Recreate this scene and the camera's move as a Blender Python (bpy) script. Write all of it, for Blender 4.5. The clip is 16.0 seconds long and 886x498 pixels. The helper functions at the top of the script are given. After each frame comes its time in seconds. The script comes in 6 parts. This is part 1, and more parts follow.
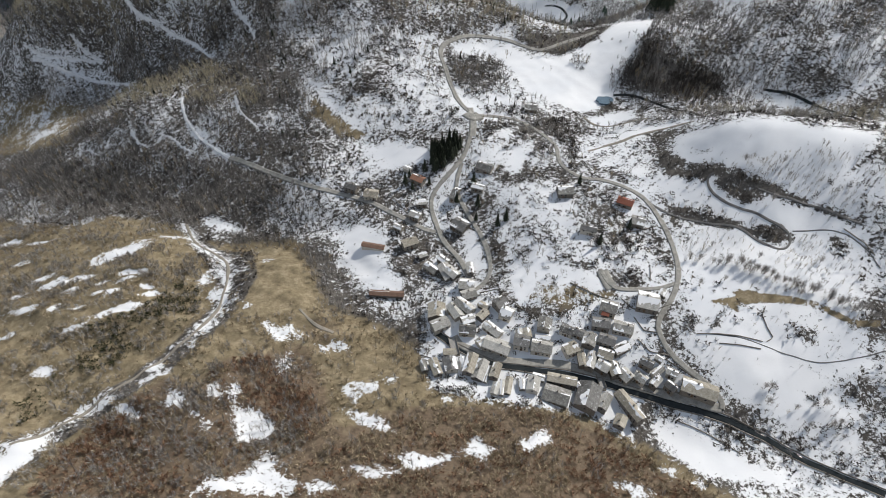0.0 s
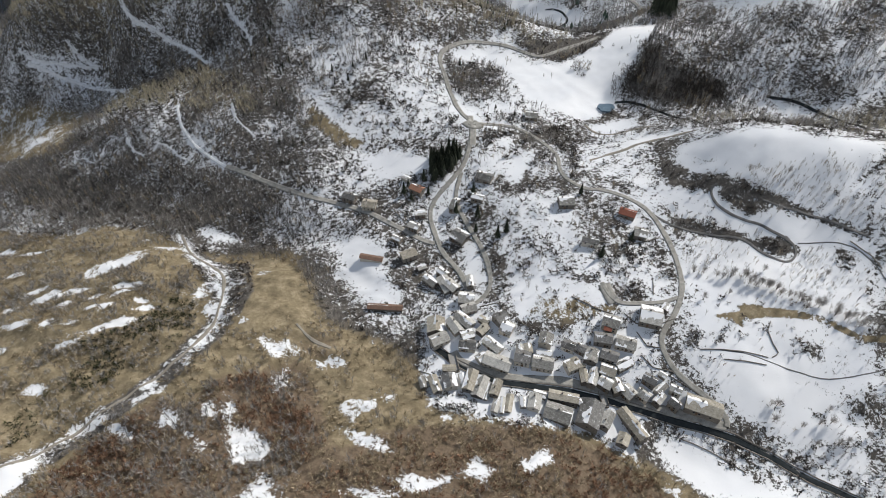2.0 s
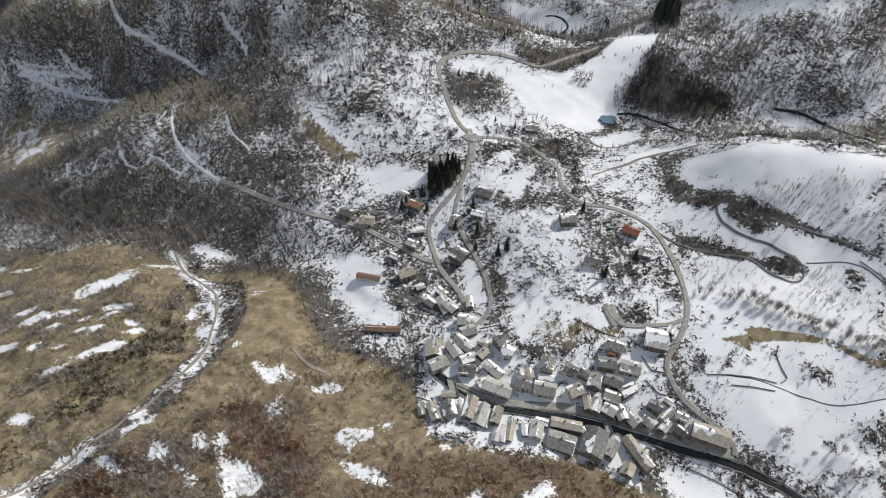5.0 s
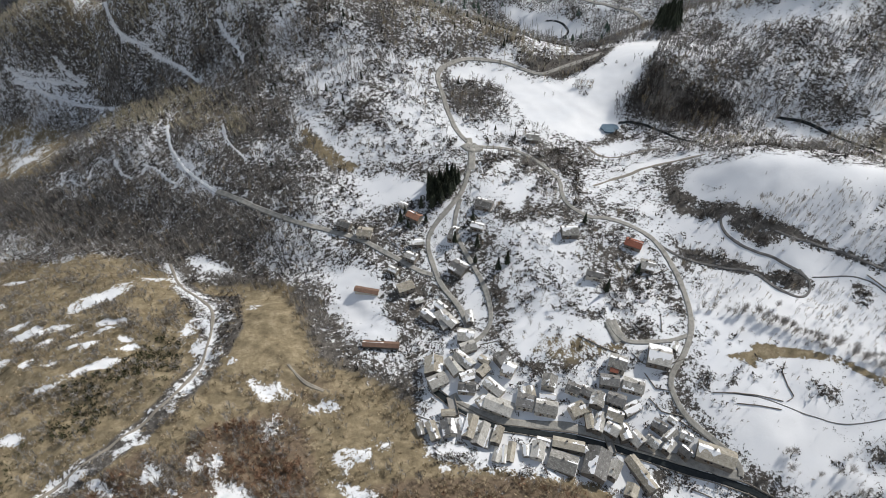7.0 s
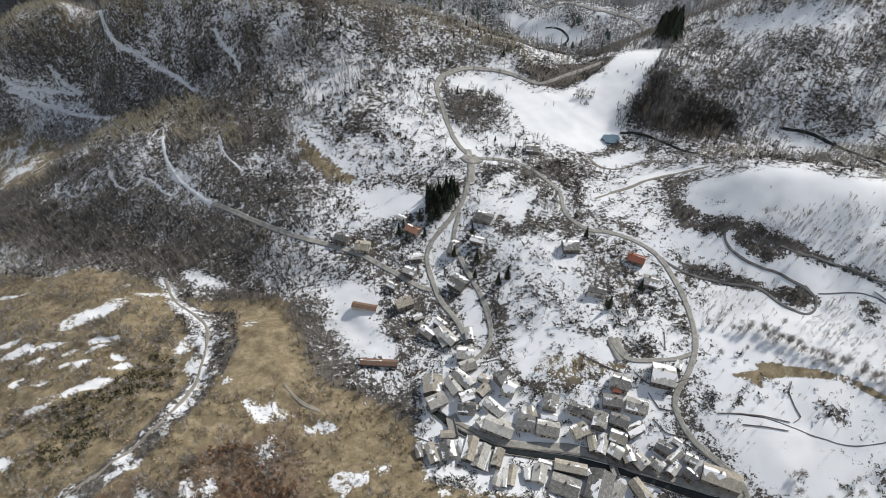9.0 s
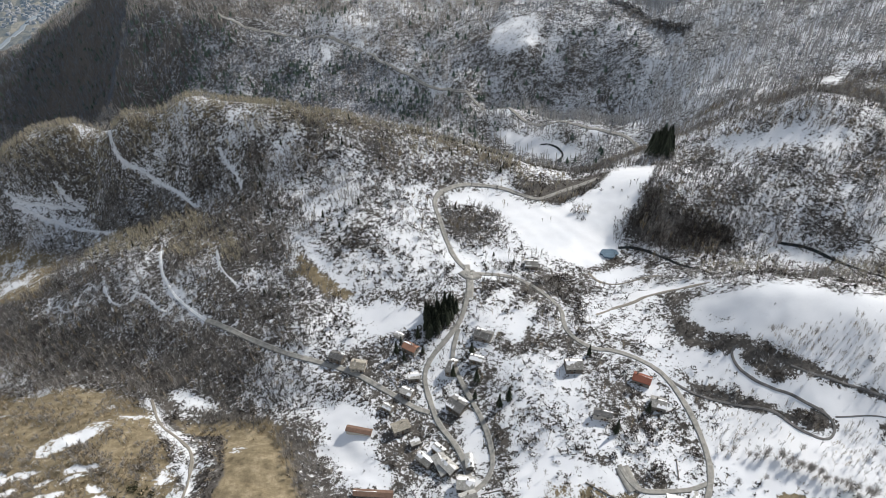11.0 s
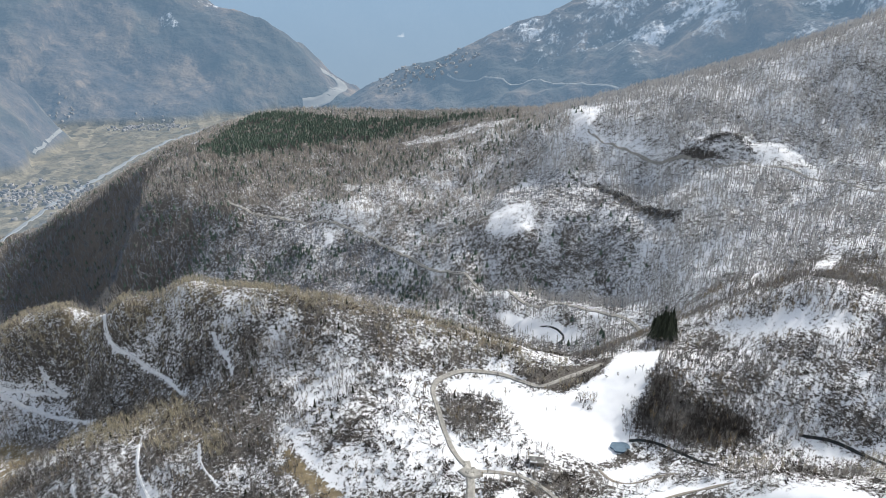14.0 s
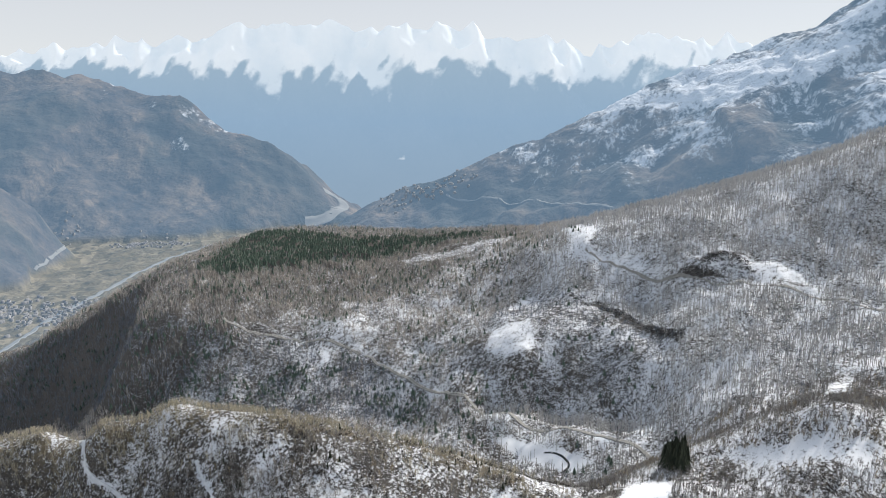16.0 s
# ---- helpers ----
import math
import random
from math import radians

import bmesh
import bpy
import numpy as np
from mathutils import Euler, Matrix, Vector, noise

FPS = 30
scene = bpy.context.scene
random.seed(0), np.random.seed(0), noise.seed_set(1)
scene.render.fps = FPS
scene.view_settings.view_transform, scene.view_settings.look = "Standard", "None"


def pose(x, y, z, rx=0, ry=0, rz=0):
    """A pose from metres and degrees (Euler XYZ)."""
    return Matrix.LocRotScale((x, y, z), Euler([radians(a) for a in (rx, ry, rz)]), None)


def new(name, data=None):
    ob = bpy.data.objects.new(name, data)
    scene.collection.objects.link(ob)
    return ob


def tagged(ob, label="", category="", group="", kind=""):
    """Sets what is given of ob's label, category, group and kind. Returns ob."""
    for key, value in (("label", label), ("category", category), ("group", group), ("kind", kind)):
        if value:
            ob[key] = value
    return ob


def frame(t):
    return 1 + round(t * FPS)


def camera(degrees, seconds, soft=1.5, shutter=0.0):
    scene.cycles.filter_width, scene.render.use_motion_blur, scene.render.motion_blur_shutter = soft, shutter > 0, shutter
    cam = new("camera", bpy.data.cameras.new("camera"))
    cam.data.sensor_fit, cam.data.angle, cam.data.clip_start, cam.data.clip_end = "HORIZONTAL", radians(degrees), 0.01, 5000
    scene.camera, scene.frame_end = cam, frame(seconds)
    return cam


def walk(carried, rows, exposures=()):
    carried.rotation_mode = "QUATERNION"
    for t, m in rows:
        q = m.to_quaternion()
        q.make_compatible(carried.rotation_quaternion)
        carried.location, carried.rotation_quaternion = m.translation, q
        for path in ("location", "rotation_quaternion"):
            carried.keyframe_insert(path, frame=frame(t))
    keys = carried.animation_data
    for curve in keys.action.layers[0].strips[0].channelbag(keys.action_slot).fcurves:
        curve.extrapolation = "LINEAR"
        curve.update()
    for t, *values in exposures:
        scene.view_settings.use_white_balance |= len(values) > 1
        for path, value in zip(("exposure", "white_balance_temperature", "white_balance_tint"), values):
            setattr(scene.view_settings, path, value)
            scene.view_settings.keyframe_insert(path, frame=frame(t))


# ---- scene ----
cam = camera(70.0, 16.0, soft=0.8)
# seconds, east, north, height above the village, pitch, yaw, roll
ROWS = [
    (0.00, 0.00, 0.00, 285.00, -47.00, -0.00, 0.00),
    (0.50, 0.11, 2.49, 285.19, -47.01, 0.00, 0.04),
    (1.00, 0.21, 4.97, 285.38, -47.03, 0.01, 0.06),
    (1.50, 0.31, 7.47, 285.57, -47.05, 0.00, 0.06),
    (2.00, 0.41, 9.97, 285.75, -47.06, 0.00, 0.08),
    (2.50, 0.50, 12.47, 285.93, -47.08, 0.01, 0.10),
    (3.00, 0.59, 14.97, 286.11, -47.10, 0.01, 0.10),
    (3.50, 0.68, 17.48, 286.28, -47.09, 0.00, 0.11),
    (4.00, 0.76, 19.99, 286.44, -47.11, -0.01, 0.12),
    (6.50, 1.15, 32.53, 287.22, -47.09, -0.08, 0.22),
    (7.00, 1.22, 35.05, 287.36, -47.09, -0.07, 0.24),
    (7.50, 1.28, 37.57, 287.48, -47.09, -0.07, 0.23),
    (8.00, 1.35, 40.09, 287.60, -47.09, -0.07, 0.24),
    (8.20, 1.37, 41.10, 287.64, -47.08, -0.07, 0.25),
    (8.70, 1.44, 43.62, 287.75, -47.08, -0.11, 0.26),
    (9.00, 1.49, 45.13, 287.81, -46.91, -0.14, 0.26),
    (9.25, 1.53, 46.40, 287.87, -46.39, -0.16, 0.27),
    (9.50, 1.56, 47.66, 287.92, -45.53, -0.18, 0.27),
    (9.75, 1.60, 48.92, 287.97, -44.33, -0.20, 0.27),
    (10.00, 1.64, 50.18, 288.03, -42.95, -0.22, 0.28),
    (10.30, 1.68, 51.69, 288.09, -41.25, -0.25, 0.28),
    (10.50, 1.73, 52.69, 288.14, -40.11, -0.29, 0.28),
    (11.00, 1.85, 55.17, 288.26, -37.39, -0.34, 0.28),
    (11.50, 1.99, 57.65, 288.38, -34.72, -0.34, 0.28),
    (12.00, 2.14, 60.12, 288.51, -32.08, -0.36, 0.30),
    (12.50, 2.30, 62.60, 288.64, -29.49, -0.41, 0.30),
    (13.00, 2.47, 65.08, 288.76, -26.86, -0.44, 0.30),
    (13.50, 2.65, 67.57, 288.87, -24.24, -0.46, 0.29),
    (14.00, 2.84, 70.06, 288.95, -21.62, -0.47, 0.28),
    (14.50, 3.03, 72.54, 289.02, -18.96, -0.50, 0.27),
    (15.00, 3.25, 75.03, 289.06, -16.33, -0.53, 0.22),
    (15.50, 3.47, 77.52, 289.09, -13.71, -0.56, 0.21),
    (16.00, 3.70, 80.00, 289.12, -11.15, -0.59, 0.19),
]
walk(cam, [(t, pose(x, y, z, 0, 0, yaw) @ pose(0, 0, 0, 90 + pitch) @ pose(0, 0, 0, 0, 0, -roll)) for t, x, y, z, pitch, yaw, roll in ROWS],
     [(0.0, -0.14), (8.2, -0.14), (10.3, -0.06), (12.0, 0.18), (14.0, 0.42), (15.0, 0.47), (16.0, 0.31)])

# ---- daylight: a high sun ahead and to the east, thin haze over the valley ----
SUN_FROM = Vector((0.59, 0.46, 0.645)).normalized()
world = bpy.data.worlds.new("daylight")
scene.world = world
world.use_nodes = True
wn = world.node_tree.nodes
sky = wn.new("ShaderNodeTexSky")
sky.sky_type, sky.sun_disc = "NISHITA", False
sky.sun_elevation = math.asin(SUN_FROM.z)
sky.sun_rotation = math.atan2(SUN_FROM.x, SUN_FROM.y)
sky.altitude, sky.air_density, sky.dust_density = 1000, 1.0, 0.8
wn["Background"].inputs["Strength"].default_value = 0.056
veil = wn.new("ShaderNodeMix")  # haze and thin high cloud whiten the sky, most towards the horizon
veil.data_type = "RGBA"
veil.inputs["Factor"].default_value = 0.72
where = wn.new("ShaderNodeTexCoord")
split_up = wn.new("ShaderNodeSeparateXYZ")
pale = wn.new("ShaderNodeValToRGB")
pale.color_ramp.elements[0].color = (14.6, 14.6, 14.5, 1)
pale.color_ramp.elements[1].color = (6.3, 7.5, 9.4, 1)
pale.color_ramp.elements[1].position = 0.7
link = world.node_tree.links.new
link(where.outputs["Generated"], split_up.inputs["Vector"])
link(split_up.outputs["Z"], pale.inputs["Fac"])
link(pale.outputs["Color"], veil.inputs["B"])
link(sky.outputs["Color"], veil.inputs["A"])
link(veil.outputs["Result"], wn["Background"].inputs["Color"])
sun = new("sun", bpy.data.lights.new("sun", "SUN"))
sun.data.energy, sun.data.angle, sun.data.color = 4.05, radians(0.7), (1.0, 0.95, 0.88)
sun.rotation_mode = "QUATERNION"
sun.rotation_quaternion = SUN_FROM.to_track_quat("Z", "Y")


# ---- materials ----
def material(name, roughness=0.9):
    m = bpy.data.materials.new(name)
    m.use_nodes = True
    m.node_tree.nodes["Principled BSDF"].inputs["Roughness"].default_value = roughness
    m.node_tree.nodes["Principled BSDF"].inputs["Specular IOR Level"].default_value = 0.2
    return m


class Nodes:
    """Shortcuts for building a material's nodes."""

    def __init__(self, m):
        self.tree, self.bsdf = m.node_tree, m.node_tree.nodes["Principled BSDF"]
        self.place = self.add("ShaderNodeTexCoord").outputs["Object"]

    def add(self, kind, **values):
        n = self.tree.nodes.new(kind)
        for k, v in values.items():
            n.inputs[k].default_value = v
        return n

    def link(self, a, b):
        self.tree.links.new(a, b)

    def noise(self, scale, detail=4.0, rough=0.55, place=None):
        n = self.add("ShaderNodeTexNoise", Scale=scale, Detail=detail, Roughness=rough)
        self.link(place or self.place, n.inputs["Vector"])
        return n.outputs["Fac"]

    def math(self, op, a, b=0.0, c=0.0):
        n = self.add("ShaderNodeMath")
        n.operation = op
        for s, v in zip(n.inputs, (a, b, c)):
            if isinstance(v, (int, float)):
                s.default_value = v
            else:
                self.link(v, s)
        return n.outputs[0]

    def ramp(self, fac, *stops):
        n = self.add("ShaderNodeValToRGB")
        e = n.color_ramp.elements
        while len(e) < len(stops):
            e.new(0.5)
        for s, (p, c) in zip(e, stops):
            s.position, s.color = p, (*c, 1) if len(c) == 3 else c
        self.link(fac, n.inputs["Fac"])
        return n.outputs["Color"]

    def mix(self, fac, a, b):
        n = self.add("ShaderNodeMix")
        n.data_type = "RGBA"
        for s, v in ((n.inputs["Factor"], fac), (n.inputs["A"], a), (n.inputs["B"], b)):
            if isinstance(v, (int, float)):
                s.default_value = v
            elif isinstance(v, tuple):
                s.default_value = (*v, 1)
            else:
                self.link(v, s)
        return n.outputs["Result"]

    def step(self, v, low, high):
        n = self.add("ShaderNodeMapRange")
        n.interpolation_type = "SMOOTHSTEP"
        n.inputs["From Min"].default_value, n.inputs["From Max"].default_value = low, high
        self.link(v, n.inputs["Value"])
        return n.outputs["Result"]

    def bump(self, h, strength, distance):
        n = self.add("ShaderNodeBump", Strength=strength, Distance=distance)
        self.link(h, n.inputs["Height"])
        self.link(n.outputs["Normal"], self.bsdf.inputs["Normal"])

    def color(self, c):
        self.link(c, self.bsdf.inputs["Base Color"])


def ground_material():
    m = material("land", 0.95)
    k = Nodes(m)
    cover = k.add("ShaderNodeAttribute")
    cover.attribute_name = "cover"
    split = k.add("ShaderNodeSeparateColor")
    k.link(cover.outputs["Color"], split.inputs["Color"])
    snow, russet, litter = split.outputs["Red"], split.outputs["Green"], split.outputs["Blue"]
    broad, mid, fine = k.noise(0.03, 3), k.noise(0.17, 5, 0.62), k.noise(0.5, 4, 0.68)
    grass = k.ramp(mid, (0.28, (0.15, 0.12, 0.075)), (0.5, (0.31, 0.252, 0.158)), (0.72, (0.48, 0.40, 0.27)))
    grass = k.mix(k.math("MULTIPLY", k.step(fine, 0.45, 0.75), 0.6), grass, (0.15, 0.115, 0.07))
    scrub = k.ramp(fine, (0.3, (0.11, 0.08, 0.055)), (0.55, (0.22, 0.165, 0.115)), (0.8, (0.34, 0.265, 0.185)))
    floor = k.ramp(fine, (0.3, (0.05, 0.046, 0.042)), (0.55, (0.15, 0.138, 0.125)), (0.8, (0.27, 0.25, 0.225)))
    soil = k.mix(k.step(k.math("ADD", russet, k.math("MULTIPLY", k.math("ABSOLUTE", k.math("SUBTRACT", mid, 0.5)), -1.5)), 0.35, 0.65), grass, scrub)
    soil = k.mix(k.step(k.math("ADD", litter, k.math("MULTIPLY", k.math("SUBTRACT", mid, 0.5), 0.8)), 0.35, 0.65), soil, floor)
    speck = k.noise(1.3, 3, 0.65)
    jag = k.math("ADD", k.math("MULTIPLY", k.math("SUBTRACT", mid, 0.5), 0.8), k.math("ADD", k.math("MULTIPLY", k.math("SUBTRACT", fine, 0.5), 1.2), k.math("MULTIPLY", k.math("SUBTRACT", speck, 0.5), 0.8)))
    white = k.step(k.math("ADD", snow, jag), 0.455, 0.555)
    pale = k.ramp(broad, (0.3, (0.73, 0.75, 0.78)), (0.7, (0.83, 0.838, 0.85)))
    grit = k.noise(2.6, 3, 0.7)
    soil = k.mix(k.math("MULTIPLY", k.step(grit, 0.42, 0.62), 0.55), k.mix(0.3, soil, (0.04, 0.034, 0.027)), soil)
    k.color(k.mix(white, soil, pale))
    relief = k.math("ADD", k.math("ADD", mid, k.math("MULTIPLY", fine, 0.6)), k.math("MULTIPLY", grit, 0.25))
    k.bump(k.math("MULTIPLY", relief, k.math("MULTIPLY_ADD", white, -0.82, 1.0)), 0.8, 0.6)
    return m


def simple(name, dark, light, scale=1.0, rough=0.9, bump=0.3, vary=0.0, metal=0.0):
    """A surface whose colour wanders between two, with grain; vary: how much single pieces differ."""
    m = material(name, rough)
    k = Nodes(m)
    fac = k.math("ADD", k.math("MULTIPLY", k.noise(scale, 5, 0.6), 0.65), k.math("MULTIPLY", k.noise(scale * 7, 3, 0.6), 0.35))
    if vary:
        info = k.add("ShaderNodeObjectInfo")
        fac = k.math("ADD", fac, k.math("MULTIPLY", k.math("SUBTRACT", info.outputs["Random"], 0.5), vary))
    k.color(k.ramp(fac, (0.3, dark), (0.7, light)))
    k.bump(k.noise(scale * 5, 4), bump, 0.1)
    k.bsdf.inputs["Metallic"].default_value = metal
    return m


def foliage(name, dark, light, rough=0.95):
    """Twigs and leaves: each tuft has a tone of its own."""
    m = material(name, rough)
    k = Nodes(m)
    geo = k.add("ShaderNodeNewGeometry")
    fac = k.math("ADD", k.math("MULTIPLY", geo.outputs["Random Per Island"], 0.6), k.math("MULTIPLY", k.noise(0.02, 3), 0.4))
    k.color(k.ramp(fac, (0.2, dark), (0.8, light)))
    return m


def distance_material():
    """Far woods, fields and snow seen through kilometres of blue air, whose glow is painted as emission."""
    m = material("distance", 1.0)
    k = Nodes(m)
    cover = k.add("ShaderNodeAttribute")
    cover.attribute_name = "cover"
    split = k.add("ShaderNodeSeparateColor")
    k.link(cover.outputs["Color"], split.inputs["Color"])
    snow, woods, flat = split.outputs["Red"], split.outputs["Green"], split.outputs["Blue"]
    broad, mid, fine = k.noise(0.004, 4, 0.6), k.noise(0.014, 5, 0.6), k.noise(0.07, 4, 0.65)
    tone = k.math("ADD", k.math("MULTIPLY", broad, 0.5), k.math("ADD", k.math("MULTIPLY", mid, 0.3), k.math("MULTIPLY", fine, 0.2)))
    slope = k.ramp(tone, (0.38, (0.03, 0.03, 0.034)), (0.5, (0.08, 0.066, 0.056)), (0.60, (0.165, 0.125, 0.09)))
    slope = k.mix(k.math("MULTIPLY", k.step(woods, 0.5, 0.8), 0.6), slope, (0.028, 0.034, 0.03))
    run = k.add("ShaderNodeMapping")
    run.inputs["Scale"].default_value = (1.0, 0.55, 1.0)
    k.link(k.place, run.inputs["Vector"])
    cells = k.add("ShaderNodeTexVoronoi", Scale=0.028)
    k.link(run.outputs["Vector"], cells.inputs["Vector"])
    plots = k.ramp(cells.outputs["Color"], (0.2, (0.10, 0.086, 0.055)), (0.5, (0.15, 0.126, 0.08)), (0.8, (0.21, 0.178, 0.12)))
    hedge = k.step(k.math("ADD", k.math("MULTIPLY", fine, 0.5), k.math("MULTIPLY", mid, 0.5)), 0.46, 0.60)
    plots = k.mix(k.math("MULTIPLY", hedge, 0.6), plots, (0.055, 0.055, 0.042))
    soil = k.mix(flat, slope, plots)
    tall = k.add("ShaderNodeMapping")
    tall.inputs["Scale"].default_value = (1.0, 0.7, 0.22)
    k.link(k.place, tall.inputs["Vector"])
    streak = k.math("ADD", k.math("MULTIPLY", k.noise(0.05, 4, 0.7, tall.outputs["Vector"]), 0.55), k.math("MULTIPLY", mid, 0.45))
    white = k.step(k.math("ADD", snow, k.math("MULTIPLY", k.math("SUBTRACT", streak, 0.5), 1.7)), 0.42, 0.72)
    k.color(k.mix(k.math("MULTIPLY", white, 0.85), soil, (0.62, 0.63, 0.65)))
    # haze put in as blue emission, weaker over the flat valley floor
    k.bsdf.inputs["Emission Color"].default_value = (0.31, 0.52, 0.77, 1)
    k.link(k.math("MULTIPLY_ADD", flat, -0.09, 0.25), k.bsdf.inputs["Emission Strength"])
    k.bump(k.math("ADD", k.math("MULTIPLY", broad, 2.0), mid), 0.6, 30.0)
    return m


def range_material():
    """Far peaks: woods below, snow above, with blue haze and snow brightness painted in as emission."""
    m = material("far_range", 1.0)
    k = Nodes(m)
    cover = k.add("ShaderNodeAttribute")
    cover.attribute_name = "cover"
    split = k.add("ShaderNodeSeparateColor")
    k.link(cover.outputs["Color"], split.inputs["Color"])
    xyz = k.add("ShaderNodeSeparateXYZ")
    k.link(k.place, xyz.inputs["Vector"])
    fine, broad = k.noise(0.02, 4, 0.7), k.noise(0.004, 4, 0.6)
    white = k.step(k.math("ADD", split.outputs["Red"], k.math("MULTIPLY", k.math("SUBTRACT", fine, 0.5), 0.7)), 0.25, 0.8)
    k.color(k.mix(white, k.mix(broad, (0.05, 0.055, 0.06), (0.11, 0.105, 0.10)), (0.42, 0.43, 0.44)))
    # haze as emission, bluer below and paler with height
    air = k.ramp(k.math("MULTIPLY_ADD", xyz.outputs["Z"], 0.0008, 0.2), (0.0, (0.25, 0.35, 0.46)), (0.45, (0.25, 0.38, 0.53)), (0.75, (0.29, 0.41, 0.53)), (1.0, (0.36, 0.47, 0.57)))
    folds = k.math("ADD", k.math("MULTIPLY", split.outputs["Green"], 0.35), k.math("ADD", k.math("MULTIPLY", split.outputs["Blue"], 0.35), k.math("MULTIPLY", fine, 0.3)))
    # snow brightness as emission, paler along spurs and ribs, bluish between
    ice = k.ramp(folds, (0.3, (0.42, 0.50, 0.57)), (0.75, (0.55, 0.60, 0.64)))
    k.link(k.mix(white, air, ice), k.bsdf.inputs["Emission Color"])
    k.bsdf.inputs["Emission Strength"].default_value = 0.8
    return m


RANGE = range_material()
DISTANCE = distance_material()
GROUND = ground_material()
SNOW = simple("snow", (0.82, 0.83, 0.85), (0.9, 0.905, 0.91), 0.3, 0.8, 0.4)
ASPHALT = simple("asphalt", (0.17, 0.165, 0.152), (0.44, 0.425, 0.385), 0.35, 0.85)
DIRT = simple("gravel_track", (0.20, 0.18, 0.15), (0.36, 0.33, 0.28), 0.3)
PACKED = simple("packed_snow", (0.62, 0.63, 0.64), (0.88, 0.88, 0.88), 0.3)
WET = simple("wet_track", (0.07, 0.068, 0.066), (0.19, 0.185, 0.18), 0.3, 0.6)
ROCK = foliage("dark_rock", (0.05, 0.05, 0.05), (0.17, 0.165, 0.16))
WATER = simple("stream_water", (0.012, 0.016, 0.018), (0.04, 0.045, 0.045), 0.6, 0.15)
ICE = simple("pond_ice", (0.07, 0.11, 0.15), (0.17, 0.24, 0.30), 0.12, 0.3)
STONE = simple("stone_wall", (0.12, 0.108, 0.094), (0.33, 0.30, 0.26), 1.6, 0.9, 0.8, 0.3)
PLASTER = simple("plaster", (0.42, 0.38, 0.32), (0.62, 0.58, 0.51), 0.7, 0.9, 0.2, 0.4)
CONCRETE = simple("concrete", (0.22, 0.21, 0.20), (0.36, 0.35, 0.33), 0.5)
def slab_roof(name, dark, light, vary):
    """Split stone slabs in uneven courses: each slab has a tone of its own, and thawing snow lies in the joints."""
    m = material(name, 0.8)
    k = Nodes(m)
    run = k.add("ShaderNodeMapping")
    run.inputs["Scale"].default_value = (1.0, 1.5, 1.5)
    k.link(k.place, run.inputs["Vector"])
    cells = k.add("ShaderNodeTexVoronoi", Scale=1.5)
    k.link(run.outputs["Vector"], cells.inputs["Vector"])
    info = k.add("ShaderNodeObjectInfo")
    own = k.add("ShaderNodeSeparateColor")
    k.link(cells.outputs["Color"], own.inputs["Color"])
    wear = k.noise(0.35, 4, 0.6)
    fac = k.math("ADD", k.math("MULTIPLY", own.outputs["Red"], 0.22), k.math("MULTIPLY", wear, 0.62))
    fac = k.math("ADD", fac, k.math("MULTIPLY", k.math("SUBTRACT", info.outputs["Random"], 0.35), vary))
    tone = k.ramp(fac, (0.2, dark), (0.75, light))
    moss = k.math("MULTIPLY", k.step(k.noise(0.8, 4, 0.65), 0.55, 0.7), 0.35)
    tone = k.mix(moss, tone, (0.10, 0.092, 0.06))
    dust = k.math("MULTIPLY", k.step(k.noise(0.9, 5, 0.65), 0.58, 0.70), 0.6)
    k.color(k.mix(dust, tone, (0.80, 0.81, 0.83)))
    k.bump(k.math("ADD", cells.outputs["Distance"], wear), 0.7, 0.12)
    return m


ROOFS = [slab_roof("slab_roof", (0.17, 0.165, 0.152), (0.54, 0.525, 0.485), 0.5), slab_roof("dark_slab_roof", (0.08, 0.078, 0.075), (0.26, 0.255, 0.245), 0.25),
         slab_roof("tan_slab_roof", (0.20, 0.18, 0.145), (0.52, 0.48, 0.40), 0.3), simple("rust_tile_roof", (0.19, 0.07, 0.045), (0.33, 0.135, 0.095), 1.5, 0.85, 0.5),
         simple("brown_sheet_roof", (0.13, 0.08, 0.058), (0.27, 0.175, 0.13), 0.8, 0.7, 0.3), simple("orange_tile_roof", (0.28, 0.13, 0.085), (0.44, 0.26, 0.18), 1.5, 0.85, 0.5)]
WOOD = simple("weathered_wood", (0.09, 0.06, 0.04), (0.19, 0.13, 0.085), 2.0)
GLASS = material("window_glass", 0.12)
GLASS.node_tree.nodes["Principled BSDF"].inputs["Base Color"].default_value = (0.02, 0.024, 0.03, 1)
TWIGS = foliage("grey_twigs", (0.17, 0.16, 0.15), (0.42, 0.395, 0.365))
TWIGS_PALE = foliage("pale_twigs", (0.22, 0.205, 0.19), (0.46, 0.43, 0.40))
FIELD_TWIGS = foliage("field_tree_twigs", (0.27, 0.255, 0.24), (0.50, 0.475, 0.45))
TWIGS_WARM = foliage("warm_twigs", (0.20, 0.16, 0.105), (0.46, 0.375, 0.255))
CREST_TWIGS = foliage("straw_twigs", (0.33, 0.295, 0.215), (0.60, 0.545, 0.42))
# paler copies of the near twigs: distance haze put into their colour
HAZED_TWIGS = foliage("hazed_grey_twigs", (0.36, 0.355, 0.35), (0.64, 0.625, 0.605))
HAZED_TWIGS_WARM = foliage("hazed_brown_twigs", (0.36, 0.325, 0.29), (0.62, 0.565, 0.50))
# dark and bluish: the flank's shade and the haze put into the colour
HAZED_TWIGS_DARK = foliage("hazed_dark_twigs", (0.13, 0.15, 0.185), (0.29, 0.32, 0.365))
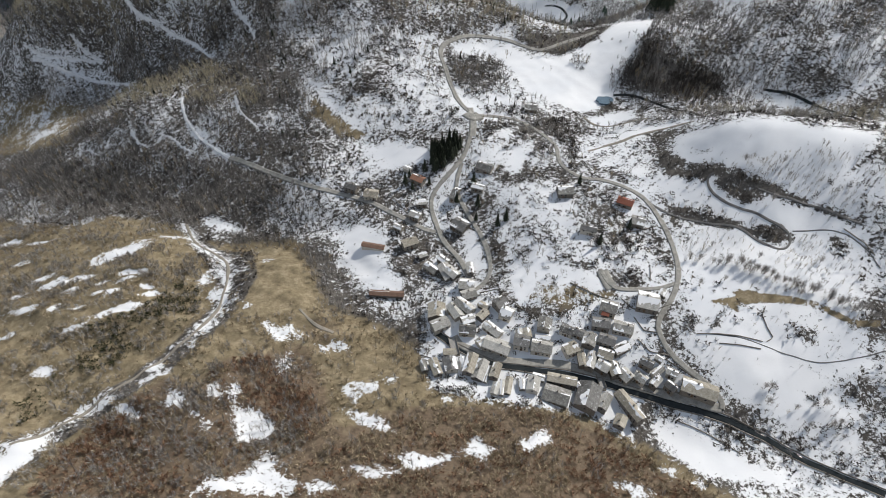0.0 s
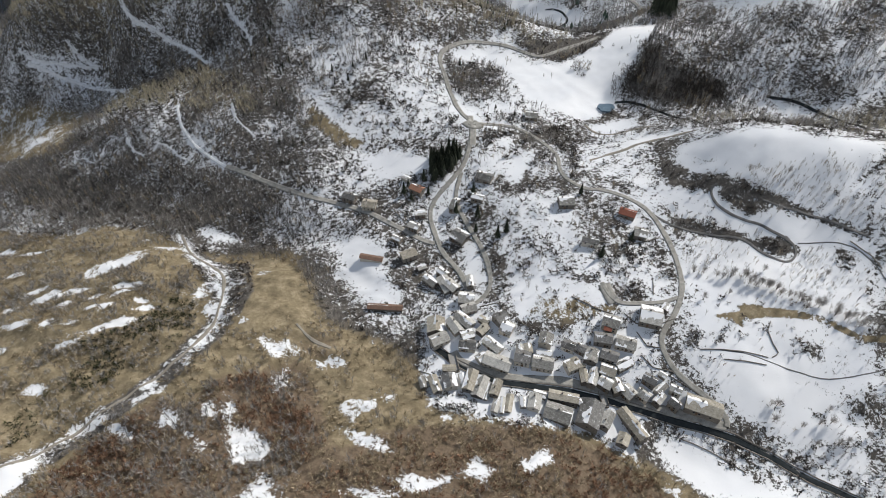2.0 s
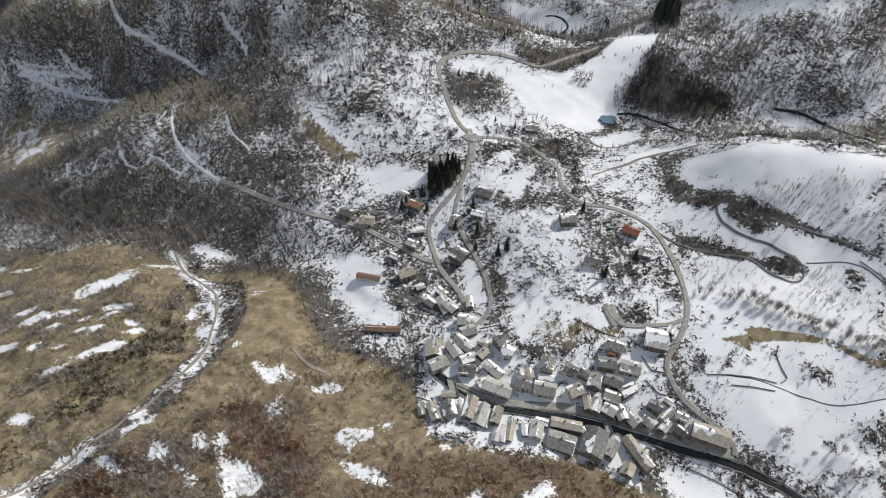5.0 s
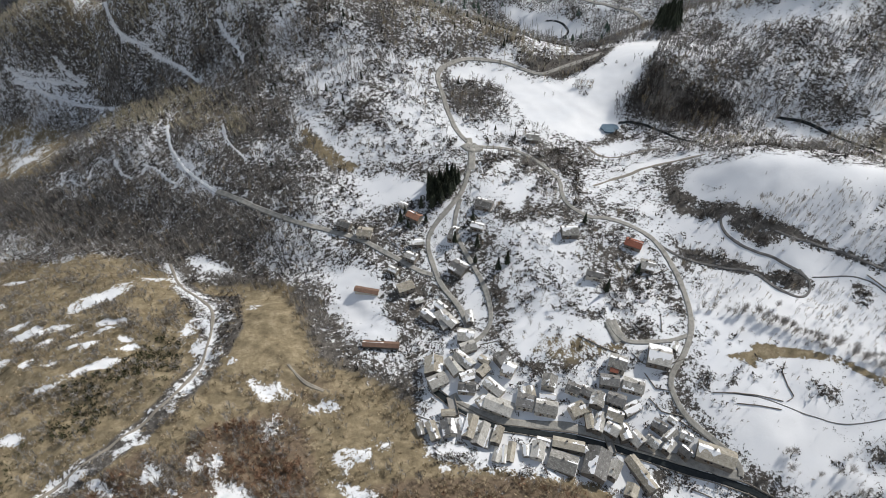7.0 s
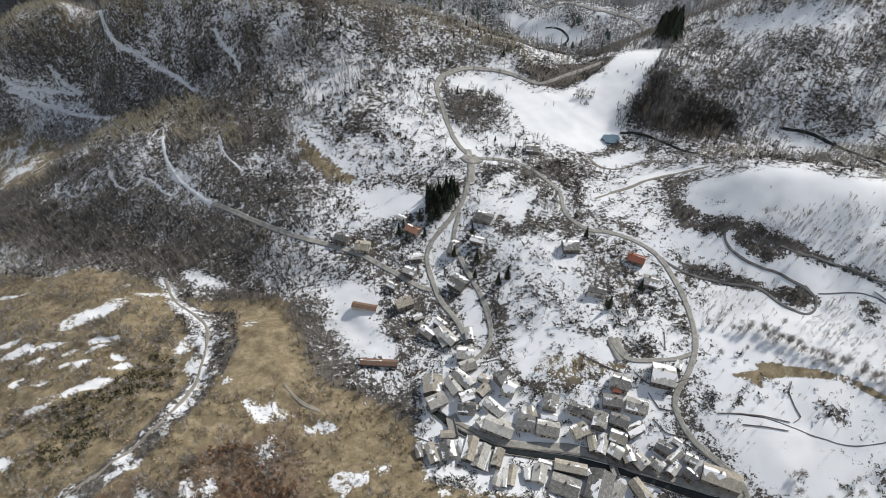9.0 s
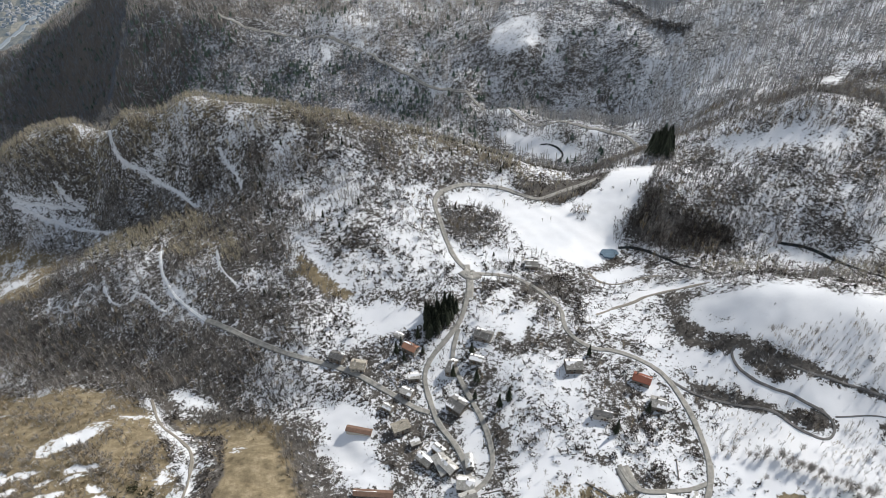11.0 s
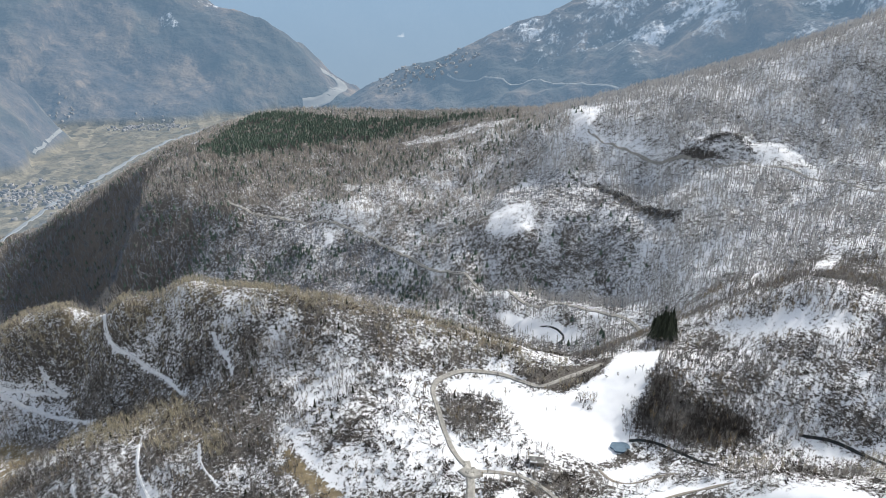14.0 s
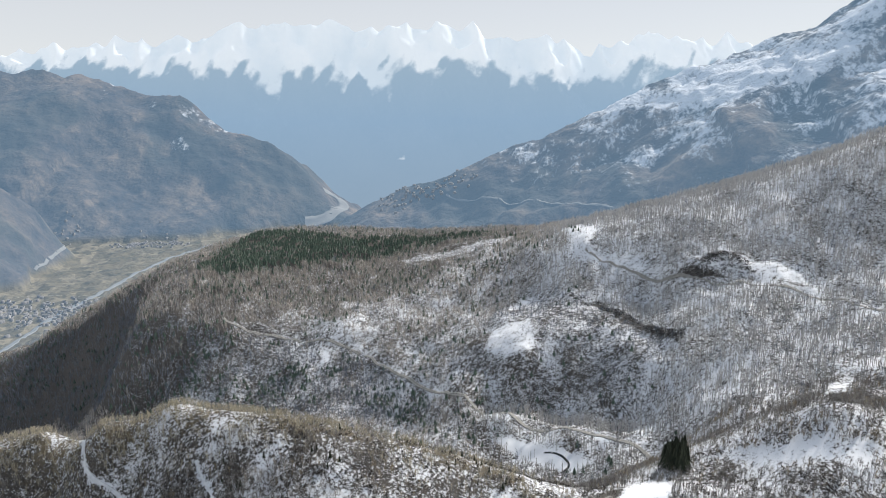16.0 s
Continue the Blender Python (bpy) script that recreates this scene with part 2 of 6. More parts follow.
RUSSET = foliage("russet_scrub", (0.12, 0.07, 0.045), (0.32, 0.195, 0.125))
SCRUB = foliage("dark_scrub", (0.03, 0.027, 0.024), (0.125, 0.108, 0.095))
NEEDLES = foliage("fir_needles", (0.018, 0.024, 0.016), (0.055, 0.062, 0.042))
# darker copy of the grey twigs, hillside and brook-wood shade put into the colour
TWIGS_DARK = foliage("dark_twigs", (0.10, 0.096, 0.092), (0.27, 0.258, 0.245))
# paler copy of the fir needles, haze put into the colour
NEEDLES_HAZED = foliage("hazed_needles", (0.06, 0.095, 0.075), (0.14, 0.18, 0.14))
GREEN = foliage("broom_green", (0.025, 0.028, 0.014), (0.075, 0.075, 0.038))
BARK = simple("bark", (0.05, 0.04, 0.03), (0.12, 0.10, 0.08), 3.0)
STEEL = simple("galvanised_steel", (0.25, 0.26, 0.27), (0.4, 0.41, 0.42), 2.0, 0.5, 0.1, 0.0, 0.8)


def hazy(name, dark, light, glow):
    """A surface kilometres away, the blue glow of the air before it painted as emission."""
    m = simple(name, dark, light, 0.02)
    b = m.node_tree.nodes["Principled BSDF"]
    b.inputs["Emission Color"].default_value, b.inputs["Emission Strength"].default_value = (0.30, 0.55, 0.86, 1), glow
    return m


# neither shines itself; the last value is the strength of painted haze
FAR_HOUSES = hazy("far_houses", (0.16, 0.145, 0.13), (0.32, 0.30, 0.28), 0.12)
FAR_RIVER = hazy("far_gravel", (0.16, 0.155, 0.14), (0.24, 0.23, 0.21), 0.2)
# ---- the lie of the land: heights along slopes, brooks, terraces and crests (east, north, height) ----
LAND = {
    "south_slope": [(-260, 60, 52), (-120, 50, 58), (0, 40, 52), (120, 40, 30), (260, 40, 20), (-184, 160, 12), (-146, 146, 18), (-127, 163, 17),
                    (-105, 178, 11), (-85, 148, 14), (-61, 170, 4), (-37, 149, 10), (-6, 169, 2), (21, 153, 4), (48, 157, 3), (72, 149, -5),
                    (115, 157, -7), (147, 143, -9), (240, 130, 2)],
    "west_meadows": [(-60, 201, 0), (-83, 203, 3), (-25, 201, -6), (-101, 220, 3), (-132, 236, -4), (-155, 215, 4), (-175, 243, -3),
                     (-184, 197, 9), (-230, 200, 0), (-330, 200, -16), (-100, 257, -4), (-190, 277, -11), (-250, 310, -32), (-294, 311, -47), (-400, 330, -75)],
    "brook": [(-27, 234, -11), (-58, 262, -16), (-80, 300, -21), (-114, 318, -24), (-138, 314, -27), (-166, 296, -25), (-160, 332, -27),
              (-224, 338, -40), (-226, 372, -39), (-310, 396, -60), (-420, 430, -88), (-12, 215, -7), (-20, 222, -9)],
    "village": [(-1, 214, 0), (23, 199, 1), (48, 190, 2), (81, 178, 0), (134, 160, -2), (180, 140, -6), (78, 206, 6), (111, 205, 8), (85, 227, 10), (56, 237, 8),
                (46, 266, 7), (102, 256, 13), (130, 264, 14), (20, 182, -1), (60, 173, -2), (100, 214, 8), (35, 222, 4)],
    "hamlet_slope": [(-4, 288, -6), (10, 263, -7), (-49, 282, -9), (-34, 242, -8), (-54, 326, -9), (-79, 311, -15), (-99, 348, -8), (-24, 344, -1), (-1, 315, -1),
                     (28, 294, 2), (41, 296, 8), (29, 337, 9), (56, 343, 11), (79, 324, 12), (114, 292, 17), (126, 287, 15), (19, 380, 13)],
    "east_slope": [(141, 318, 20), (174, 303, 32), (207, 290, 39), (237, 272, 41), (151, 273, 17), (190, 262, 23), (218, 250, 23), (196, 250, 20),
                   (162, 258, 15), (151, 229, 14), (182, 219, 18), (219, 206, 17), (153, 190, 13), (207, 166, 4), (130, 182, 6), (290, 240, 40), (300, 180, 22)],
    "east_hill": [(157, 354, 24), (137, 374, 13), (114, 391, 5), (175, 342, 38), (207, 333, 51), (240, 318, 53), (285, 300, 56), (330, 290, 64), (269, 375, 22), (244, 396, 16), (215, 385, 17), (310, 365, 30), (380, 340, 50)],
    "west_wood": [(-271, 414, -38), (-208, 405, -20), (-151, 397, -4), (-214, 441, -13), (-200, 435, -8), (-259, 474, -27), (-146, 449, 5), (-343, 496, -65),
                  (-341, 470, -60), (-328, 558, -40), (-253, 545, -12), (-190, 512, 0), (-198, 490, -8), (-430, 520, -90), (-240, 440, -16)],
    "upper_hill": [(-102, 493, 22), (-46, 493, 31), (-69, 436, 17), (-26, 412, 10), (8, 425, 11), (-1, 484, 16), (37, 498, 14), (82, 479, 12), (129, 491, 15),
                   (158, 494, 25), (-58, 383, -3), (-97, 420, 4)],
    "hill_crest": [(-403, 600, 8), (-343, 590, 20), (-284, 580, 38), (-220, 575, 57), (-168, 565, 54), (-130, 565, 54), (-81, 560, 48), (-33, 550, 41), (14, 540, 32),
                   (60, 530, 23), (95, 515, 14), (131, 508, 14), (189, 500, 26), (225, 505, 26)],
    "pond_hollow": [(117, 403, 4), (128, 425, 3), (155, 421, 13), (184, 470, 32), (196, 411, 18), (234, 471, 41), (274, 434, 43), (300, 398, 37), (70, 430, 10), (60, 390, 10), (95, 455, 11),
                    (330, 473, 55), (306, 524, 80), (380, 440, 60)],
    "gorge": [(12, 760, -75), (74, 740, -73), (130, 690, -60), (160, 650, -55), (60, 620, -58), (-60, 650, -48), (-180, 650, -25), (-300, 640, -30), (140, 580, -22), (200, 590, 0), (-433, 800, -127), (-327, 800, -106), (-223, 760, -85), (-146, 740, -74), (-80, 720, -84)],
    "valley_road": [(12, 860, -60), (96, 830, -66), (162, 790, -66), (212, 740, -52), (218, 640, -33)],
    "far_slope": [(114, 850, -15), (192, 780, -27), (81, 950, 5), (190, 965, 34), (257, 905, 31), (256, 775, 15), (291, 640, 28), (356, 610, 49), (400, 560, 62), (500, 540, 90), (-320, 1150, -14), (-178, 1200, -17), (-43, 1200, -8)],
    "far_terraces": [(84, 1080, -1), (159, 1040, 20), (310, 945, 31), (350, 820, 62), (420, 765, 66), (500, 720, 85), (-423, 1450, 14), (-252, 1400, 28), (-85, 1400, 14), (78, 1300, 33), (175, 1150, 73), (245, 1080, 103), (343, 950, 100), (454, 920, 115), (553, 860, 121), (700, 800, 160)],
    "far_crest": [(-1009, 1480, -239), (-853, 1450, -167), (-692, 1400, -80), (-590, 1350, -30), (-549, 1420, -3), (-493, 1550, 9), (-462, 1680, 13), (-358, 1800, 1), (-273, 1850, -24), (-113, 1850, -26), (46, 1780, -5), (191, 1700, 15), (317, 1600, 36), (400, 1500, 58), (513, 1400, 124), (571, 1300, 167), (583, 1220, 195), (604, 1150, 214), (608, 1080, 231), (669, 1020, 254), (850, 980, 350), (1100, 900, 430)],
    "far_valley": [(-1300, 1500, -255), (-1000, 1700, -250), (-900, 1950, -250), (-500, 2300, -240), (0, 2200, -200), (400, 1900, -120), (800, 1600, 60), (1300, 1500, 250),
                   (-1100, 700, -240), (-800, 400, -180), (700, 300, 120), (700, 50, 90), (-700, 0, 0), (-200, -300, 120), (400, -300, 90), (900, 600, 260)],
    "spur_rib": [(-564, 1290, -33), (-539, 1190, -53), (-529, 1120, -82), (-521, 1060, -107), (-513, 1010, -143)],
    "spur_slope": [(-429, 1110, -32), (-347, 1090, -36), (-251, 1080, -40), (-156, 1070, -33), (-62, 1040, -34), (-330, 1065, -42), (-244, 1050, -51), (-152, 1035, -54), (-112, 1000, -60), (-56, 940, -63)],
    "spur_foot": [(-441, 985, -155), (-352, 960, -123), (-263, 940, -118), (-174, 910, -110), (-91, 870, -99), (-36, 830, -93)],
    "shaded_foot": [(-1070, 1290, -305), (-915, 1258, -305), (-765, 1205, -305), (-620, 1090, -290), (-860, 1150, -300), (-700, 1000, -250)],
    "far_pool": [(64, 757, -69), (90, 754, -60), (143, 697, -51), (168, 671, -48), (138, 666, -61), (117, 684, -66), (96, 715, -69), (100, 735, -63), (125, 705, -58), (89, 778, -46), (148, 724, -38), (195, 684, -28), (43, 830, -56), (12, 861, -58)],
}
KNOTS = np.array([p for line in LAND.values() for p in line], float)


def kernel(d2):
    return -np.sqrt(d2 + 18.0 ** 2)


def fit_land():
    d2 = ((KNOTS[:, None, :2] - KNOTS[None, :, :2]) ** 2).sum(2)
    n = len(KNOTS)
    a = np.zeros((n + 1, n + 1))
    a[:n, :n] = kernel(d2) + 2.0 * np.eye(n)
    a[:n, n] = a[n, :n] = 1
    return np.linalg.solve(a, np.append(KNOTS[:, 2], 0))


WEIGHTS = fit_land()


def hashed(i, j, seed):
    v = np.sin(i * 127.1 + j * 311.7 + seed * 74.7) * 43758.5453
    return v - np.floor(v)


def rough(x, y, size, seed=0, octaves=4):
    """Smooth value noise, about -1 to 1, with features of that size in metres."""
    total, amp, norm = np.zeros_like(np.asarray(x, float)), 1.0, 0.0
    for o in range(octaves):
        u, v = x / size + 13.7 * o, y / size + 5.1 * o
        i, j = np.floor(u), np.floor(v)
        fu, fv = u - i, v - j
        fu, fv = fu * fu * (3 - 2 * fu), fv * fv * (3 - 2 * fv)
        s = seed + o * 17
        a, b = hashed(i, j, s), hashed(i + 1, j, s)
        c, d = hashed(i, j + 1, s), hashed(i + 1, j + 1, s)
        total = total + amp * (((a + (b - a) * fu) * (1 - fv) + (c + (d - c) * fu) * fv) * 2 - 1)
        norm, amp, size = norm + amp, amp * 0.5, size * 0.5
    return total / norm * 1.6


def along(x, y, line):
    """Distance to a line through places, and its height there."""
    best, high = np.full(np.shape(x), 1e9), np.zeros(np.shape(x))
    for p, q in zip(line, line[1:]):
        dx, dy = q[0] - p[0], q[1] - p[1]
        s = np.clip(((x - p[0]) * dx + (y - p[1]) * dy) / (dx * dx + dy * dy), 0, 1)
        d = np.hypot(x - p[0] - s * dx, y - p[1] - s * dy)
        if len(p) > 2:
            high = np.where(d < best, p[2] + s * (q[2] - p[2]), high)
        best = np.minimum(best, d)
    return best, high


MOUNTAIN_WEST = [(-4200, 4300, 700), (-3334, 4100, 605), (-2583, 4000, 611), (-2151, 4000, 604), (-1824, 4000, 528), (-1458, 3900, 409), (-1141, 3800, 246), (-863, 3700, 137), (-660, 3600, -15),
                 (-525, 3500, -144), (-440, 3440, -250)]
MOUNTAIN_EAST = [(-544, 3600, -275), (-402, 3500, -145), (86, 3400, 58), (526, 3400, 202), (900, 3400, 373), (1238, 3400, 540), (1658, 3350, 712), (1871, 3300, 810), (2123, 3250, 942), (2852, 3100, 1171), (4200, 3000, 1300)]
SPUR_EAST = [(544, 2980, -31), (844, 2960, 106), (1087, 2940, 212), (1314, 2900, 310), (1625, 2860, 437), (1955, 2800, 565), (2530, 2700, 764)]
HILL_WEST = [(-2600, 2300, 260), (-1964, 2500, 108), (-1688, 2550, 48), (-1597, 2600, -25), (-1480, 2650, -250)]


def plain_height(x, y):
    """The land without its fine relief."""
    shape = np.shape(x)
    x, y = np.ravel(np.asarray(x, float)), np.ravel(np.asarray(y, float))
    z = np.empty(len(x))
    for s in range(0, len(x), 40000):
        e = slice(s, s + 40000)
        d2 = (x[e, None] - KNOTS[:, 0]) ** 2 + (y[e, None] - KNOTS[:, 1]) ** 2
        z[e] = kernel(d2) @ WEIGHTS[:-1] + WEIGHTS[-1]
    fade = np.clip((y - 1900) / 450, 0, 1) + np.clip((-x - 1000) / 500, 0, 1)
    fade = np.clip(fade, 0, 1)
    z = z * (1 - fade) + fade * (-250 + np.maximum(0, (x - 300) * 0.25))
    z = np.maximum(z, -250 - 70 * np.clip((1400 - y) / 60, 0, 1))
    far = (y > 1200) | (x < -1000)
    xf, yf = x[far], y[far]
    if len(xf):
        zf = z[far]
        for line, slope, size in ((MOUNTAIN_WEST, 0.62, 420), (MOUNTAIN_EAST, 0.46, 380), (SPUR_EAST, 0.85, 300), (HILL_WEST, 0.45, 250)):
            d, high = along(xf, yf, line)
            spur = rough(xf, yf, size, 3, 5)
            near = np.maximum(0, 2150 - yf) * 0.9
            zf = np.maximum(zf, high - slope * d - near + spur * np.minimum(d, 300) * 0.16)
        z[far] = zf
    return z.reshape(shape)


def height(x, y):
    """The land's height at a place."""
    x, y = np.asarray(x, float), np.asarray(y, float)
    wild = np.clip((y - 520) / 300, 0, 1)
    far = np.clip((y - 1900) / 300, 0, 1)
    folds = np.clip((-x - 10) / 60, 0, 1) * np.clip((330 - y) / 60, 0, 1)
    base = plain_height(x, y)
    east = np.clip((x - 135) / 40, 0, 1) * np.clip((420 - y) / 60, 0, 1)
    return base + east * 2.6 * rough(x * 0.8 + y * 0.6, (y * 0.8 - x * 0.6) * 1.8, 48, 16, 3) + rough(x, y, 34, 1, 3) * (0.8 + 5.0 * wild) + folds * 3.0 * rough(x * 0.94 - y * 0.34, (y * 0.94 + x * 0.34) * 2.6, 42, 14, 3) + rough(x, y, 9, 2, 2) * (0.25 + 0.5 * wild) + rough(x, y, 300, 7, 5) * 45 * far * np.clip((base + 235) / 120, 0, 1)


# ---- plan of the cover: lines and outlines on the ground (east, north) ----
ROADS = {  # width and course
    "main_street": (4.4, [(6, 201), (9, 195), (20, 190), (35, 184), (49, 183), (64, 182), (81, 177), (95, 172), (109, 168), (123, 164), (136, 159), (140, 158)]),
    "east_road": (3.0, [(140, 158), (141, 161), (137, 167), (130, 174), (122, 182), (117, 191), (115, 201), (118, 208), (126, 217), (134, 233), (136, 254), (133, 275), (128, 291), (121, 300), (111, 309), (101, 314), (92, 315), (82, 326), (78, 338), (80, 353), (72, 368), (64, 377), (54, 385), (40, 388), (22, 388)]),
    "north_road": (3.3, [(22, 388), (20, 368), (15, 347), (6, 335), (-5, 323), (-9, 310), (-4, 291), (0, 278), (10, 264), (15, 248), (17, 234)]),
    "junction": (9.0, [(17, 391), (22, 385), (27, 388)]),
    "apron": (7.0, [(91, 238), (93, 230), (95, 226)]),
    "church_road": (2.8, [(13, 341), (9, 326), (9, 316), (17, 295), (26, 273), (29, 251), (26, 239), (17, 232)]),
    "west_road": (3.4, [(-5, 286), (-15, 290), (-35, 306), (-56, 322), (-76, 330), (-93, 336), (-111, 345), (-125, 353), (-143, 364), (-160, 373)]),
    "west_track": (3.4, [(-160, 373), (-174, 384), (-191, 400), (-204, 418), (-212, 435), (-217, 450)]),
    "upper_road": (3.6, [(22, 388), (12, 407), (6, 431), (2, 454), (-3, 472), (1, 485), (22, 498), (46, 498), (69, 486), (81, 479), (103, 491), (134, 508)]),
    "hairpin_road": (2.6, [(122, 297), (133, 285), (143, 277), (158, 271), (173, 265), (184, 253), (191, 246), (197, 247), (201, 253), (198, 259), (192, 264), (182, 272), (170, 282), (164, 292), (164, 301), (168, 302)]),
    "lane": (2.4, [(90, 239), (93, 230), (98, 225), (110, 225), (121, 225), (130, 228)]),
    "hill_track": (1.8, [(202, 257), (214, 257), (228, 254), (236, 244), (241, 230)]),
    "meadow_track": (2.6, [(-180, 315), (-167, 293), (-150, 280), (-134, 264), (-128, 243), (-126, 218), (-130, 197), (-142, 179), (-154, 165), (-170, 146), (-188, 125)]),
    "field_path": (2.4, [(-81, 219), (-72, 208), (-60, 203)]),
    "wall_line": (1.5, [(136, 195), (149, 193), (165, 189), (177, 184), (193, 179), (214, 181), (228, 184)]),
    "track_a": (3.2, [(-292, 567), (-282, 557), (-259, 551), (-239, 536), (-213, 512), (-200, 500)]),
    "track_b": (2.6, [(-185, 538), (-181, 530), (-168, 516), (-161, 501)]),
    "track_c": (2.4, [(-408, 565), (-388, 554), (-358, 551), (-330, 555)]),
    "track_d": (2.2, [(-358, 565), (-347, 558), (-333, 555)]),
    "track_e": (3.6, [(-397, 555), (-363, 542), (-331, 538), (-287, 510)]),
    "track_f": (1.8, [(-166, 434), (-158, 413), (-139, 393)]),
    "winding": (1.6, [(-256, 425), (-245, 409), (-234, 403), (-227, 405), (-224, 411), (-214, 406), (-203, 394), (-190, 386)]),
    "winding_low": (1.6, [(-315, 440), (-308, 427), (-299, 427), (-289, 416), (-279, 415), (-278, 430), (-268, 427)]),
    "track_g": (2.4, [(-439, 831), (-293, 570), (-289, 565)]),
    "valley_road": (4.6, [(-353, 1097), (-323, 1074), (-295, 1071), (-247, 1060), (-152, 1041), (-113, 1005), (-56, 941), (-23, 899), (12, 861), (43, 830), (89, 778), (148, 724), (195, 684), (212, 662), (214, 630)]),
    "terrace_road": (3.4, [(241, 1065), (265, 1030), (304, 995), (338, 927), (390, 871), (448, 841), (459, 809), (476, 779), (499, 737)]),
    "terrace_track": (2.2, [(106, 397), (111, 384), (124, 379), (138, 383), (150, 382)]),
    "crest_track": (3.0, [(100, 347), (115, 354), (124, 355), (134, 360), (146, 361), (157, 359), (170, 355)]),
    "upper_hairpin": (2.2, [(189, 285), (196, 278), (210, 273), (222, 266), (238, 256)]),
    "junction_apron": (4.8, [(20, 398), (22, 381), (21, 365)]),
}
STREAM = [(-4, 205), (6, 195), (16, 189), (29, 182), (46, 179), (64, 177), (81, 173), (98, 168), (119, 161), (143, 153), (158, 146), (174, 136), (190, 124), (202, 115)]
BROOK = [(-27, 207), (-47, 219), (-64, 229), (-76, 245), (-87, 267), (-128, 300), (-161, 317), (-200, 337), (-257, 369), (-326, 410), (-414, 465)]
EAST_CREST = [(114, 379), (137, 376), (164, 367), (186, 342), (209, 340), (258, 374), (252, 325), (266, 308)]
BROWN_SIDE = [(-900, 430), (-353, 359), (-273, 332), (-244, 336), (-209, 325), (-172, 296), (-126, 292), (-97, 288), (-78, 245), (-68, 223), (-46, 216), (-27, 207), (-13, 186), (-5, 162), (33, 159), (76, 155), (88, 147), (104, 136), (122, 120), (150, 100), (170, -900), (-900, -900)]
SNOWFIELDS = {
    "lake_field": [(6, 486), (22, 494), (55, 490), (75, 475), (94, 472), (133, 500), (160, 537), (182, 511), (160, 468), (143, 445), (138, 426), (122, 410), (105, 401), (78, 411), (61, 419), (53, 455), (31, 471), (12, 469)],
    "long_field": [(-108, 439), (-95, 434), (-78, 414), (-57, 393), (-54, 383), (-68, 384), (-83, 402), (-98, 418)],
    "hamlet_field": [(-64, 374), (-35, 377), (-2, 358), (0, 348), (-15, 345), (-37, 343), (-59, 362)],
    "small_field": [(39, 374), (57, 378), (48, 358), (31, 359)],
    "square_field": [(45, 352), (64, 356), (60, 341), (50, 322), (38, 329)],
    "barn_field": [(-76, 303), (-46, 299), (-34, 283), (-33, 261), (-21, 247), (-28, 235), (-49, 242), (-66, 265)],
    "mid_field": [(12, 289), (22, 280), (28, 252), (22, 239), (12, 257)],
    "low_field": [(101, 154), (128, 149), (143, 138), (175, 123), (157, 120), (126, 123), (111, 134)],
    "pool_field": [(109, 400), (139, 402), (143, 390), (115, 375), (106, 382)],
    "brook_field": [(241, 407), (255, 401), (268, 388), (261, 380), (243, 393)],
    "gully_snow": [(-185, 317), (-176, 313), (-166, 295), (-146, 281), (-133, 262), (-128, 243), (-133, 248), (-141, 266), (-164, 285)],
    "brook_snow": [(-173, 322), (-165, 325), (-140, 313), (-130, 305), (-150, 307), (-166, 313)],
    "crest_snow": [(-188, 555), (-182, 570), (-160, 569), (-153, 559), (-170, 551), (-181, 546)],
    "far_pool": [(64, 757), (90, 754), (143, 697), (168, 671), (138, 666), (117, 684), (96, 715)],
    "dome_snow": [(63, 902), (79, 945), (118, 946), (141, 928), (143, 879), (126, 861), (91, 867)],
    "hamlet_snow": [(231, 1202), (268, 1208), (287, 1125), (252, 1072), (275, 1038), (331, 1004), (319, 992), (252, 1023), (212, 1063)],
    "ledge_snow": [(341, 939), (404, 931), (435, 913), (472, 877), (491, 831), (450, 845), (395, 884)],
    "road_snow": [(-188, 978), (-183, 1018), (-174, 1037), (-159, 1039), (-156, 1003), (-172, 993)],
    "patch_snow": [(-56, 996), (-23, 989), (-17, 963), (-41, 968)],
    "slope_snow": [(237, 533), (258, 522), (305, 486), (333, 485), (328, 476), (277, 478), (247, 507)],
    "dome_rim_snow": [(97, 1017), (141, 1054), (185, 1000), (192, 974), (159, 1030), (116, 996)],
    "low_slope_snow": [(214, 552), (249, 532), (280, 498), (332, 486), (328, 480), (258, 493), (243, 511)],
    "chute_snow": [(292, 545), (356, 613), (406, 666), (388, 625), (307, 537)],
    "ridge_clearing": [(-86, 1363), (-12, 1397), (184, 1444), (159, 1345), (35, 1340), (-55, 1336)],
    "saddle_snow": [(104, 389), (121, 402), (135, 404), (145, 396), (142, 386), (122, 380), (111, 380)],
    "ridge_snow": [(124, 365), (143, 373), (169, 363), (169, 353), (149, 358), (128, 358)],
    "upper_east_snow": [(155, 348), (180, 336), (209, 332), (227, 320), (265, 313), (257, 297), (216, 307), (201, 302), (171, 312), (153, 329)],
    "corner_field": [(-190, 112), (-190, 122), (-186, 135), (-173, 133), (-172, 117), (-174, 106), (-182, 101)],
}
